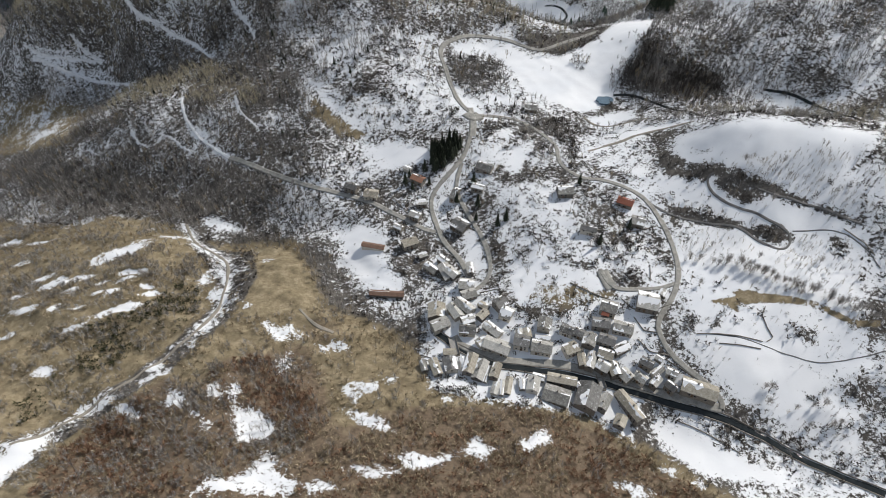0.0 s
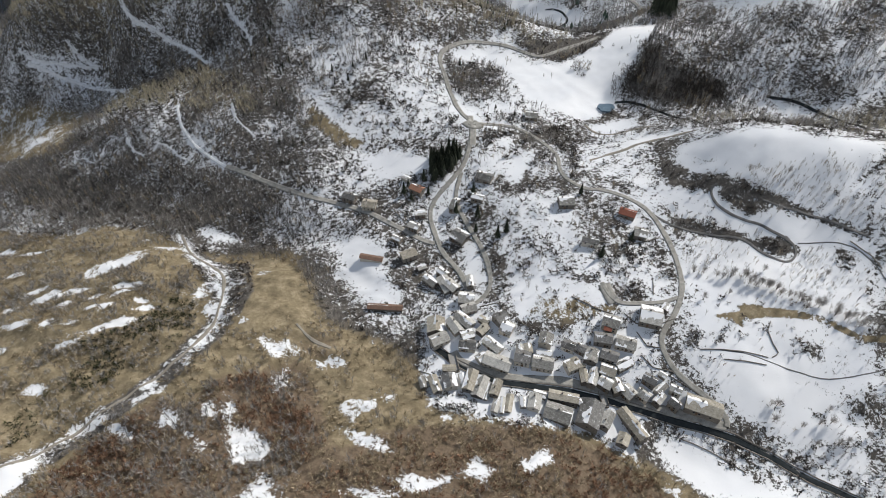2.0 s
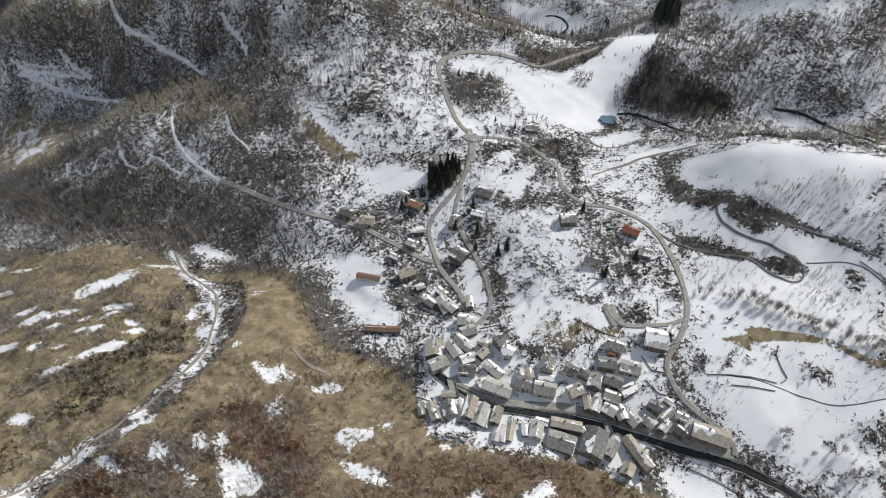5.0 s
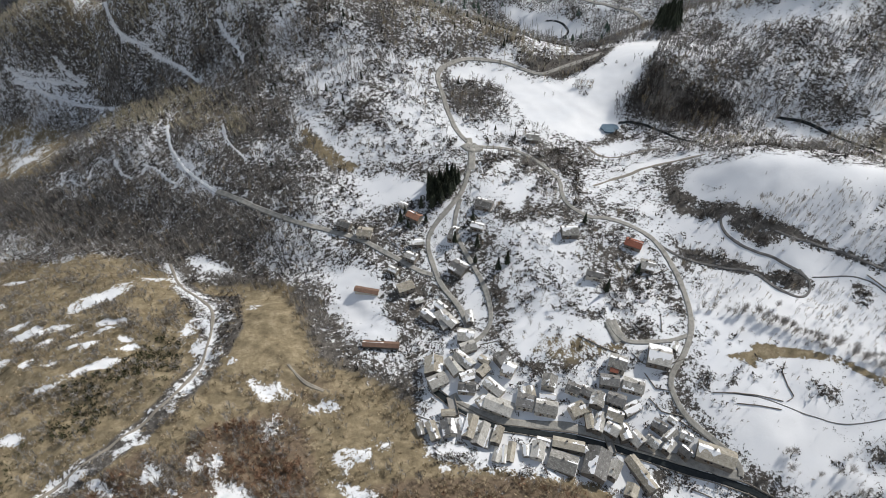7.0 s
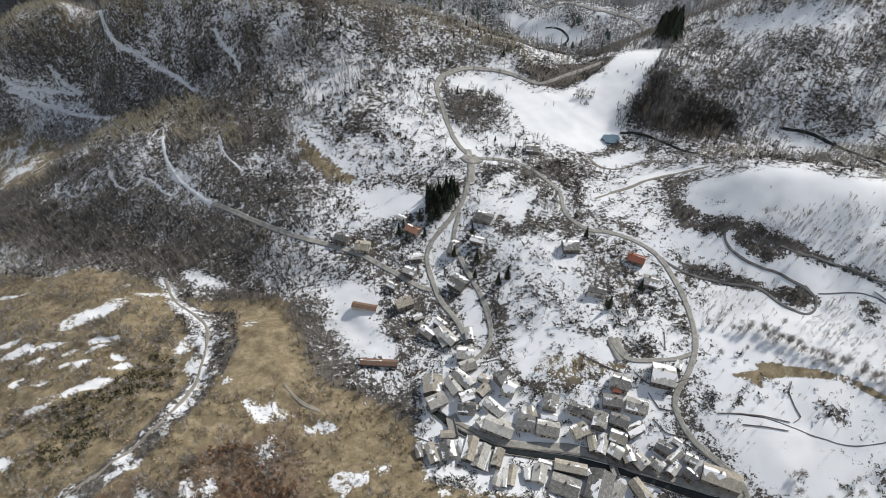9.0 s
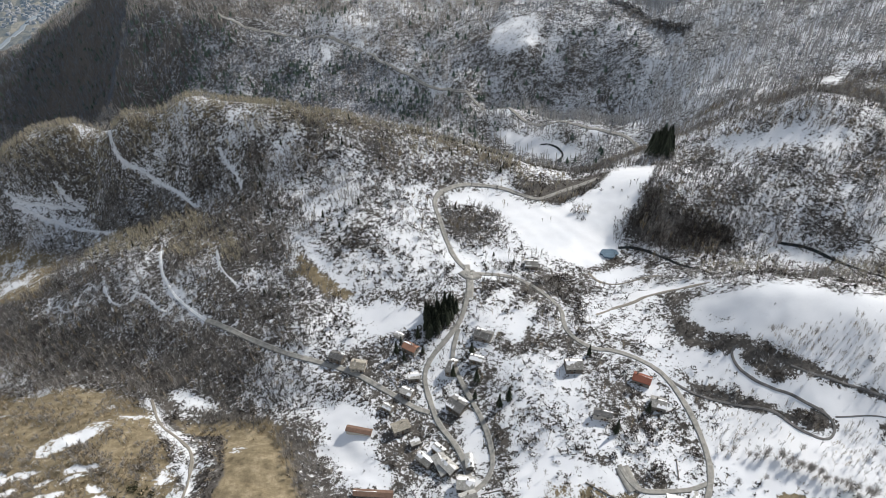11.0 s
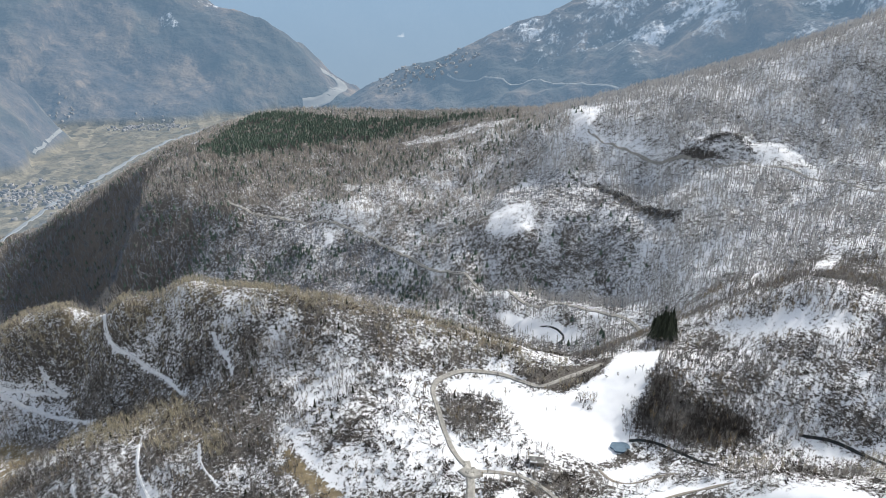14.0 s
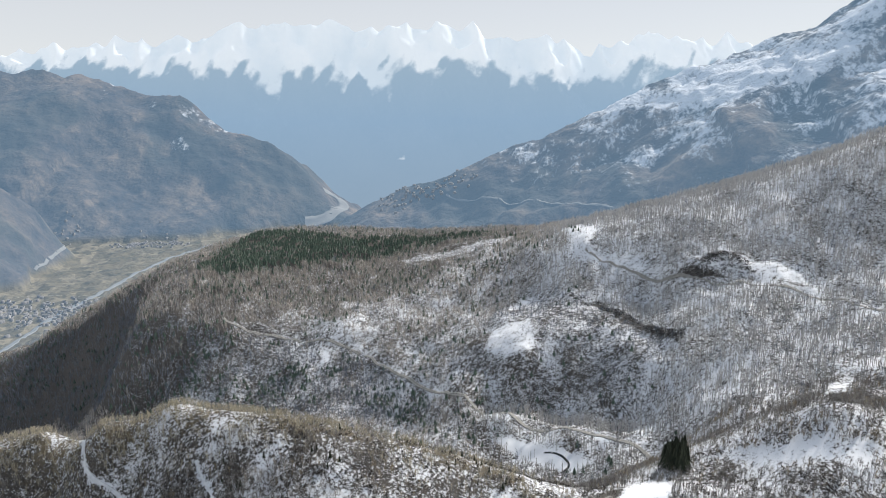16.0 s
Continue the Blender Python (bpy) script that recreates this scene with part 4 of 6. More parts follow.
def build_range():
    """The snowy range that closes the valley: spurs and gullies running down from a jagged crest."""
    x, y = np.meshgrid(np.linspace(-4200, 4200, 760), np.arange(4150, 4812, 9.4))
    up = np.clip((y - 4150) / 660, 0, 1)
    spur = ridged(x, y * 1.1, 620, 51, 3)
    rib = ridged(x + 0.4 * y, y * 1.3, 230, 54, 3)
    crest = np.interp(x, [-4200, -3300, -2300, -1300, 0, 900, 2200, 4200], [660, 745, 850, 985, 975, 875, 870, 780])
    z = -250 + (crest + 250) * up ** 1.05 + (spur - 0.6) * 260 * up * (1.35 - up) + (rib - 0.6) * 90 * up
    line = 590 + 110 * (spur - 0.6) + 95 * rough(x + 0.35 * z, z * 0.4, 190, 56, 3) + 60 * rough(x - 0.5 * z, z * 0.5, 60, 55, 2)
    snow = np.clip((z - line) / 150, 0, 1)
    scar = np.clip((rough(x, y * 0.8, 260, 57, 4) - 0.72) * 5, 0, 1) * (z > 60) * 0.8
    snow = np.maximum(snow, scar * (x > -400))
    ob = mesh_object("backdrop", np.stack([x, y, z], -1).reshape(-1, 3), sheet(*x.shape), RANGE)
    a = ob.data.attributes.new("cover", "FLOAT_COLOR", "POINT")
    a.data.foreach_set("color", np.stack([snow, spur, rib, np.ones_like(x)], -1).astype(np.float32).ravel())
    ob.data.shade_smooth()
    tagged(ob, "snow-capped mountain range in blue haze", "mountains", kind="structure")


def build_ground():
    """The near land, and beyond it the main valley and its mountains as a hazy distance."""
    y = np.concatenate([steps((-900, 60, 30), (60, 560, 1.6), (560, 1000, 3.2), (1000, 2060, 7)), [2060]])
    u = np.concatenate([-1 - np.geomspace(3.2, 0.02, 24), np.linspace(-1, 1, 430), 1 + np.geomspace(0.02, 3.2, 24)])
    build_land("ground", y, u, np.maximum(330, 0.78 * y + 50), GROUND, "snow-patched mountain land of meadow, scrub and woods", paint_cover)
    y = np.concatenate([np.arange(2060, 4420, 12.0), [4420]])
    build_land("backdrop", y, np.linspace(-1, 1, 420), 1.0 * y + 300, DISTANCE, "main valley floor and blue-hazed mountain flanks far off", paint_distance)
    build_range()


SNOWY = ("west_track", "track_a", "track_b", "track_c", "track_d", "track_e", "track_f", "track_g", "winding", "winding_low")
HILL_CREST = [p[:2] for p in LAND["hill_crest"]]


def inside(x, y, outline):
    """Which places lie inside an outline."""
    r = np.zeros(np.shape(x), bool)
    for (ax, ay), (bx, by) in zip(outline, outline[1:] + outline[:1]):
        if ay != by:
            r ^= ((ay > y) != (by > y)) & (x < (bx - ax) * (y - ay) / (by - ay) + ax)
    return r


def soft_inside(x, y, outline, edge):
    """1 well inside an outline, 0 well outside, with a border that wide."""
    lo, hi = np.min(outline, 0) - 2 * edge, np.max(outline, 0) + 2 * edge
    near = (x > lo[0]) & (x < hi[0]) & (y > lo[1]) & (y < hi[1])
    r = np.zeros(np.shape(x))
    if near.any():
        xn, yn = x[near], y[near]
        d, _ = along(xn, yn, outline + outline[:1])
        r[near] = np.clip(0.5 + np.where(inside(xn, yn, outline), 0.5, -0.5) * d / edge, 0, 1)
    return r


def near_roads(x, y):
    d = np.full(np.shape(x), 1e3)
    for width, line in ROADS.values():
        lo, hi = np.min(line, 0) - 30, np.max(line, 0) + 30
        near = (x > lo[0]) & (x < hi[0]) & (y > lo[1]) & (y < hi[1])
        if near.any():
            d[near] = np.minimum(d[near], along(x[near], y[near], line)[0] - width / 2)
    return d


def snow_patches(x, y):
    """How far inside the melting snow patches a place lies."""
    best, wob = np.zeros(np.shape(x)), rough(x, y, 11, 31, 4)
    for quarter, group in SNOW_PATCHES.items():
        streaky = quarter == "west_hill"
        for cx, cy, a, b, turn in group:
            near = np.hypot(x - cx, y - cy) < 3 * a + 3 * b
            c, s = math.cos(radians(turn)), math.sin(radians(turn))
            dx, dy = x[near] - cx, y[near] - cy
            e = np.hypot((dx * c + dy * s) / (1.1 * a), (dy * c - dx * s) / (1.25 * b))
            top = 0.95 if streaky else 0.6
            best[near] = np.maximum(best[near], np.maximum(np.clip(1.25 - 0.75 * e * (1 + (0.5 if streaky else 0.9) * wob[near]), 0, top), np.clip(0.48 - 0.12 * e, 0, 0.43)))
    for line in THAWING_SNOW:
        best = np.maximum(best, np.clip(soft_inside(x, y, line, 5) * (1 + 0.35 * wob), 0, 0.72))
    return best


def cover_at(x, y):
    """Shares of snow, russet scrub and wood floor."""
    r60, r25 = rough(x, y, 60, 5, 4), rough(x, y, 25, 6, 3)
    snow = 0.545 + 0.18 * r25 - 0.03 * np.clip((y - 400) / 40, 0, 1)
    russet, litter = np.zeros(np.shape(x)), np.full(np.shape(x), 0.75)
    brown = soft_inside(x, y, BROWN_SIDE, 8)
    snow = snow * (1 - brown) + brown * (0.05 + 0.10 * r25)
    litter = litter * (1 - brown)
    z = lambda name, edge=6: soft_inside(x, y, ZONES[name], edge)
    russet = np.clip(brown * (0.35 + 0.5 * r60) + z("russet_wood", 12) + z("russet_bank", 10), 0, 1)
    russet = russet * np.clip((x + 200) / 60, 0.25, 1)
    stony = np.exp(-(along(x, y, ROADS["meadow_track"][1])[0] / 8) ** 2) * np.clip(0.8 + 0.5 * r25, 0, 1)
    snow, litter = np.maximum(snow, stony * 0.6), np.maximum(litter, stony * 0.65)
    band = z("stony_band", 4)
    snow, litter, russet = np.maximum(snow, band * (0.43 + 0.3 * rough(x, y, 8, 44, 3))), np.maximum(litter, band), russet * (1 - band)
    gully = z("gully", 4)
    snow, litter = np.maximum(snow, gully * (0.45 + 0.2 * r25)), np.maximum(litter, gully)
    meadow = np.maximum(z("meadow", 5), z("green_band", 8) * 0.5)
    russet, snow = russet * (1 - meadow), snow * (1 - 0.7 * meadow)
    west = np.clip((-x - 90) / 40, 0, 1) * np.clip((y - 300) / 40, 0, 1) * (1 - brown) * np.clip((700 - y) / 60, 0, 1)
    snow = snow * (1 - west) + west * (0.54 - 0.08 * np.clip((475 - y) / 20, 0, 1) + 0.16 * r25)
    north_east = np.clip((x - 135) / 20, 0, 1) * np.clip((y - 392) / 20, 0, 1) * np.clip((640 - y) / 60, 0, 1)
    snow = snow * (1 - north_east) + north_east * (0.56 + 0.16 * r25)
    snow = np.maximum(snow, 0.93 * z("east_snow", 12) + 0.1 * r25 - 0.1)
    snow = np.maximum(snow, (0.84 + 0.2 * r25) * z("village_zone", 6))
    snow = np.maximum(snow, np.maximum(z("scrub_garden", 8) * (0.72 + 0.16 * r25), z("bank_snow", 8) * 0.85))
    snow = np.maximum(snow, z("saddle", 10) * (0.68 + 0.2 * r25))
    dark = sum(z(n, 3) for n in ZONES if n.startswith("scrub_") and n not in ("scrub_garden", "scrub_i"))
    snow = snow * (1 - 0.42 * np.clip(dark, 0, 1))
    snow = snow + 0.07 * np.clip((x + 120) / 25, 0, 1) * np.clip((70 - x) / 25, 0, 1) * np.clip((y - 365) / 20, 0, 1) * np.clip((505 - y) / 25, 0, 1)
    snow = snow * (1 - 0.8 * z("dark_firs", 8))
    bank_scrub = sum(z(n, 3) for n in ZONES if n.startswith("scrub_bank"))
    snow = snow * (1 - (0.5 + 0.3 * rough(x, y, 7, 45, 2)) * np.clip(bank_scrub, 0, 1))
    rim = np.clip(np.exp(-(along(x, y, HILL_CREST)[0] / 22) ** 2) * np.clip((120 - x) / 60, 0, 1) + z("straw_lobe", 12), 0, 1)
    # west hill's shade put in as slightly less snow
    shade = np.clip((y - 420) / 30, 0, 1) * np.clip((-95 - x) / 50, 0, 1) * (y < 640)
    snow = snow * (1 - 0.05 * shade * (1 - rim))
    snow, litter = snow * (1 - 0.15 * rim), litter * (1 - 0.25 * rim)
    snow = np.where(brown > 0.5, np.maximum(snow, snow_patches(x, y) * 0.95), snow)
    far = np.clip((y - 600) / 80, 0, 1)
    gentle = 0.51 + 0.10 * r25 + 0.05 * np.clip((x - 60) / 200, 0, 1)
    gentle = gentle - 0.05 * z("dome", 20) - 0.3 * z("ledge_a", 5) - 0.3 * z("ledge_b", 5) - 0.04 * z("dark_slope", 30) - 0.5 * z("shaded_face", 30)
    gentle = gentle - 0.17 * np.clip((1150 + 0.6 * (x + 100) - y) / -90, 0, 1) * np.clip((330 - x) / 150, 0, 1) - 0.5 * z("spur_firs", 30)
    snow = snow * (1 - far) + far * np.clip(gentle, 0, 1)
    bank = np.exp(-(along(x, y, BROOK)[0] / 16) ** 2) * (y < 600)
    snow = snow * (1 - 0.35 * bank)
    for name, line in SNOWFIELDS.items():
        f = soft_inside(x, y, line, 14 if name in ("barn_field", "hamlet_field", "long_field") else 9)
        f = f * (0.5 if name == "ridge_clearing" else 0.66 if name in ("ledge_snow", "dome_snow", "dome_rim_snow", "hamlet_snow", "slope_snow", "crest_snow", "road_snow", "patch_snow", "chute_snow", "low_slope_snow") else 1.0)
        snow, russet = np.maximum(snow, f), russet * (1 - f)
    for name in SNOWY:
        width, line = ROADS[name]
        snow = np.maximum(snow, 0.82 * np.exp(-(along(x, y, line)[0] / (0.6 * width)) ** 2))
    snow = snow * (1 - 0.3 * z("field_wood", 5)) * (1 - 0.35 * z("scrub_rim", 4)) * (1 - 0.12 * z("hamlet_scrub", 8))
    snow = snow - 0.13 * z("dim_slope", 20) - 0.10 * z("brook_wood", 16)
    clearing = z("west_fields", 10)
    snow, litter = np.maximum(snow, clearing * (0.6 + 0.3 * r25)), litter * (1 - 0.8 * clearing)
    tan = np.maximum(np.maximum(np.maximum(z("tan_knoll", 4) * 0.8, z("tan_strip", 1.5) * 1.3), z("bank_grass", 6) * 0.7), z("west_fields", 14) * 0.45)
    tan = np.clip(tan * (0.85 + 0.75 * rough(x, y, 10, 32, 3)), 0, 1)
    snow, litter = snow * (1 - 0.8 * tan), litter * (1 - tan)
    return np.clip(snow, 0, 1), np.clip(russet, 0, 1), np.clip(litter, 0, 1)


def far_snow(x, y, z):
    """Snow on the mountains of the main valley: crests, clearings, and less on the flank in shade."""
    spur_y = np.interp(x, [p[0] for p in SPUR_EAST], [p[1] for p in SPUR_EAST])
    lee = np.clip((spur_y - y) / 60, 0, 1)
    east = np.clip(0.37 + (z - 60) / 1500, 0, 0.60) * (1 - 0.12 * lee) * np.clip((x + 150) / 500, 0, 1) + 0.25 * rough(x, y, 160, 81, 3) * (z > 100)
    west = np.clip((z - 440) / 700, 0, 0.3) + np.clip((rough(x, y, 240, 82, 3) - 0.75) * 2, 0, 0.5) * (z > 150)
    return np.clip(np.where(x > -300, east, west), 0, 0.75)


def paint_distance(ob, x, y, z):
    """Shares of snow, woods and settled valley floor in the distance."""
    flat = np.clip((-215 - z) / 25, 0, 1)
    snow = far_snow(x, y, z)
    woods = np.clip(0.55 + 0.6 * rough(x, y, 300, 12, 4), 0, 1)
    a = ob.data.attributes.new("cover", "FLOAT_COLOR", "POINT")
    a.data.foreach_set("color", np.stack([snow, woods, flat, np.ones(len(x))], 1).astype(np.float32).ravel())


def paint_cover(ob, x, y, z):
    snow, russet, litter = cover_at(x, y)
    away = distant(x, y, z)
    snow, russet = np.where(away, far_snow(x, y, z), snow), np.where(away, 0.4, russet)
    litter = np.where(away, np.clip((-205 - z) / 25, 0, 1), litter)
    a = ob.data.attributes.new("cover", "FLOAT_COLOR", "POINT")
    a.data.foreach_set("color", np.stack([snow, russet, litter, np.ones(len(x))], 1).astype(np.float32).ravel())


def ribbon(name, line, width, lift, mat, label, category, kind="structure", step=2.0):
    """A strip of road or water laid over the ground along a smooth course, with a thickness that its edges show."""
    p = np.array(line, float)
    for _ in range(2):
        q = np.empty((2 * len(p), 2))
        q[0::2], q[1::2] = p, p
        a, b = p[:-1] * 0.75 + p[1:] * 0.25, p[:-1] * 0.25 + p[1:] * 0.75
        p = np.concatenate([p[:1], np.stack([a, b], 1).reshape(-1, 2), p[-1:]])
    s = np.concatenate([[0], np.cumsum(np.hypot(*np.diff(p, axis=0).T))])
    t = np.linspace(0, s[-1], max(3, int(s[-1] / step)))
    p = np.stack([np.interp(t, s, p[:, 0]), np.interp(t, s, p[:, 1])], 1)
    d = np.gradient(p, axis=0)
    side = np.stack([d[:, 1], -d[:, 0]], 1) / np.hypot(d[:, 0], d[:, 1])[:, None]
    wide = width / 2 * (1 + (0.4 if mat is DIRT else 0.3 if mat is PACKED else 0.12) * rough(p[:, 0], p[:, 1], 9, 4, 2))
    across = np.array([-1.0, -0.98, -0.5, 0, 0.5, 0.98, 1.0])
    x = p[:, :1] + side[:, :1] * wide[:, None] * across
    y = p[:, 1:] + side[:, 1:] * wide[:, None] * across
    z = height(x, y)
    mid = np.convolve(np.pad(z[:, 3], 3, "edge"), np.ones(7) / 7, "valid")
    z = np.maximum(z, 0.5 * z + 0.5 * mid[:, None]) + lift
    z[:, 0] -= lift + 0.2
    z[:, -1] -= lift + 0.2
    ob = mesh_object(name, np.stack([x, y, z], -1).reshape(-1, 3), sheet(*x.shape), mat)
    ob.data.shade_smooth()
    return tagged(ob, label, category, kind=kind)


# ---- the large structure ----
build_ground()
for name, (width, line) in ROADS.items():
    if name in SNOWY:
        ribbon("snow_track", line, width * 0.55, 0.22, PACKED, "narrow track under packed snow through bare woods", "track")
    elif name in ("meadow_track", "field_path", "terrace_track", "crest_track"):
        ribbon("dirt_track", line, width * 0.65, 0.2, DIRT, "pale stony dirt track across a thawed slope", "track")
    elif name in ("hairpin_road", "upper_hairpin"):
        ribbon("road", line, width * 0.55, 0.2, WET, "narrow wet dark hairpin road in snow", "road")
    elif name in ("wall_line", "hill_track"):
        # wall_line is a retaining wall, laid here as a flat dark strip
        ribbon("dirt_track", line, width * 0.32, 0.12, WET, "thin dark path and retaining-wall line across snowy slope", "track")
    else:
        ribbon("road", line, width, 0.3, ASPHALT, "narrow grey asphalt road cleared of snow", "road")
ribbon("stream", STREAM, 3.0, 0.12, WATER, "dark mountain stream in its walled bed", "stream")


def stone_wall(line, high, thick, label="low dry-stone wall beside the stream", material_=None):
    """A wall that follows the ground, with an uneven top."""
    p = np.array(line, float)
    s = np.concatenate([[0], np.cumsum(np.hypot(*np.diff(p, axis=0).T))])
    t = np.linspace(0, s[-1], max(3, int(s[-1] / 1.5)))
    p = np.stack([np.interp(t, s, p[:, 0]), np.interp(t, s, p[:, 1])], 1)
    d = np.gradient(p, axis=0)
    side = np.stack([d[:, 1], -d[:, 0]], 1) / np.hypot(d[:, 0], d[:, 1])[:, None] * thick / 2
    z = height(p[:, 0], p[:, 1])
    top = z + high * (1 + 0.12 * rough(p[:, 0], p[:, 1], 3, 9, 2))
    ring = [(p - side, z - 0.8), (p - side * 0.9, top), (p + side * 0.9, top), (p + side, z - 0.8)]
    v = np.stack([np.concatenate([q, h[:, None]], 1) for q, h in ring], 1)
    ob = mesh_object("stone_wall", v.reshape(-1, 3), sheet(len(p), 4), material_ or STONE)
    return tagged(ob, label, "wall", kind="structure")


def beside(line, off):
    """A course that far to the right of another."""
    p = np.array(line, float)
    d = np.gradient(p, axis=0)
    n = np.stack([d[:, 1], -d[:, 0]], 1) / np.hypot(d[:, 0], d[:, 1])[:, None]
    return p + n * off


for off in (-2.0, 2.0):
    stone_wall(beside(STREAM, off), 0.6, 0.45)
for line in GARDEN_WALLS:
    stone_wall(line, 0.55, 0.35, "snow-dusted dry-stone terrace wall")


def pond(name, x, y, long, wide, turn, mat, label):
    """A sheet of ice or water with an uneven shore."""
    bm = bmesh.new()
    rim = []
    for i in range(36):
        t = 6.2832 * i / 36
        r = 1 + 0.12 * math.sin(3 * t + 1) + 0.07 * math.sin(7 * t)
        u, v = math.cos(t) * long * r, math.sin(t) * wide * r
        c, s = math.cos(radians(turn)), math.sin(radians(turn))
        px, py = x + u * c - v * s, y + u * s + v * c
        rim.append((px, py, 0))
    level = max(float(height(np.array([p[0]]), np.array([p[1]]))[0]) for p in rim) * 0.4 + 0.6 * float(height(np.array([x]), np.array([y]))[0]) + 0.5
    slab(bm, [(p[0], p[1], level) for p in rim], 1.2)
    me = bpy.data.meshes.new(name)
    bm.to_mesh(me)
    bm.free()
    me.materials.append(mat)
    return tagged(new(name, me), label, "pond", kind="structure")


# ---- houses ----
def part(name, bm, mat, parent, label=""):
    me = bpy.data.meshes.new(name)
    bm.to_mesh(me)
    bm.free()
    me.materials.append(mat)
    ob = new(name, me)
    ob.parent = parent
    return tagged(ob, label)


def box(bm, x0, x1, y0, y1, z0, z1):
    v = [bm.verts.new((x, y, z)) for x in (x0, x1) for y in (y0, y1) for z in (z0, z1)]
    for f in ((0, 1, 3, 2), (4, 6, 7, 5), (0, 4, 5, 1), (2, 3, 7, 6), (0, 2, 6, 4), (1, 5, 7, 3)):
        bm.faces.new([v[i] for i in f])
    return bm


def slab(bm, corners, thick):
    """A plate with these upper corners."""
    up = [bm.verts.new(c) for c in corners]
    low = [bm.verts.new((c[0], c[1], c[2] - thick)) for c in corners]
    bm.faces.new(up)
    bm.faces.new(low[::-1])
    n = len(up)
    for i in range(n):
        bm.faces.new((up[i], low[i], low[(i + 1) % n], up[(i + 1) % n]))
    return bm


def house(x, y, long, deep, turn, tone, snow, rnd, kind="house"):
    eave = rnd.uniform(2.9, 4.4) if kind == "house" else 2.4
    rise = deep * rnd.uniform(0.20, 0.28)
    h = Empty_at(kind, x, y, turn)
    a, b = long / 2, deep / 2
    wall = bmesh.new()
    ends = []
    for s in (-a + 0.35, a - 0.35):
        ends.append([wall.verts.new(p) for p in ((s, -b + 0.3, -3), (s, b - 0.3, -3), (s, b - 0.3, eave), (s, 0, eave + rise - 0.2), (s, -b + 0.3, eave))])
    wall.faces.new(ends[0])
    wall.faces.new(ends[1][::-1])
    for i in range(5):
        j = (i + 1) % 5
        wall.faces.new((ends[0][j], ends[0][i], ends[1][i], ends[1][j]))
    part("wall", wall, PLASTER if rnd.random() < 0.35 else STONE, h)
    for side in (-1, 1):
        lean = rise / b
        e, top = side * (b + 0.15), eave + rise
        roof = slab(bmesh.new(), [(-a, 0, top), (a, 0, top), (a, e, top - lean * (b + 0.15)), (-a, e, top - lean * (b + 0.15))][::side], 0.28)
        plate = part("roof", roof, ROOFS[tone], h)
        share = min(1.0, max(0.0, snow * 0.85 + rnd.uniform(-0.3, 0.2) + 0.12 * side))
        if share > 0.12:
            part("snow_cover", snow_sheet(a, b, top, lean, side, share, rnd), SNOW, plate, "thawing snow on the roof slabs")
    if kind == "house":
        c = rnd.uniform(-0.6, 0.6) * a
        part("chimney", box(bmesh.new(), c - 0.4, c + 0.4, 0.3, 1.0, eave + rise - 0.9, eave + rise + 0.9), STONE, h)
        count = max(2, int(long / 2.6))
        for level in (0.5, 2.3):
            for i in range(count):
                u = (i + 0.5) / count * 2 - 1
                if rnd.random() < 0.8:
                    part("window", box(bmesh.new(), u * (a - 1) - 0.45, u * (a - 1) + 0.45, -b + 0.26, -b + 0.34, level, level + 0.95), GLASS, h)
        for s in (-1, 1):
            part("window", box(bmesh.new(), s * (a - 0.33) - 0.04, s * (a - 0.33) + 0.04, -0.5, 0.4, 2.6, 3.5), GLASS, h)
        d = rnd.uniform(-0.5, 0.5) * a
        part("door", box(bmesh.new(), d - 0.5, d + 0.5, -b + 0.22, -b + 0.3, -0.3, 1.9), WOOD, h)
    return h


def Empty_at(name, x, y, turn):
    h = new(name)
    h.location = (x, y, float(height(np.array([x]), np.array([y]))[0]))
    h.rotation_euler = (0, 0, radians(turn))
    return h


def snow_sheet(a, b, top, lean, side, share, rnd):
    """Snow left on one side of a roof: a band from the ridge or the eave with a ragged, thawing edge."""
    bm = bmesh.new()
    n = 15
    start, end = (-a + 0.1, a - 0.1) if share > 0.5 else sorted((rnd.choice((-a + 0.1, a - 0.1)), rnd.uniform(-0.2, 0.3) * a))
    low = share < 0.75 and rnd.random() < 0.5
    drift, upper, lower = 0.0, [], []
    for i in range(n):
        u = start + (end - start) * i / (n - 1)
        drift = 0.6 * drift + rnd.uniform(-0.22, 0.22)
        width = b * min(0.97, max(0.12, share + drift))
        if i in (0, n - 1) and share < 0.9:
            width *= 0.6
        p, q = (b - width, b * 0.98) if low else (0.03, width)
        upper.append((u, side * p, top - lean * p + 0.10))
        lower.append((u, side * q, top - lean * q + 0.08))
    for i in range(n - 1):
        slab(bm, [upper[i], upper[i + 1], lower[i + 1], lower[i]][::side], 0.14)
    bmesh.ops.remove_doubles(bm, verts=bm.verts, dist=0.001)
    return bm


pond("pond", *POND, ICE, "small round pond with blue-grey ice in a snowfield")
for line in BROOKLETS:
    ribbon("stream", line, 2.2, 0.15, WATER, "dark narrow brook winding through snow", "stream")

LABELS = ("grey stone-slab roofed village house, snow on its roof", "dark slate-roofed stone village house", "stone village house with a pale tan slab roof",
          "village house with a rust-red tiled roof", "long low barn with a rusty brown sheet roof", "house with an orange tiled roof beside firs")
rnd = random.Random(5)
for quarter, homes in HOUSES.items():
    for x, y, long, deep, turn, tone, snow in homes:
        low = tone == 4 or deep < 4.15
        ob = house(x, y, long, deep, turn, tone, snow, rnd, "barn" if low else "house")
        tagged(ob, LABELS[tone] if not low or tone == 4 else "small stone barn with snow on its slab roof", "barn" if low else "house", "village houses")


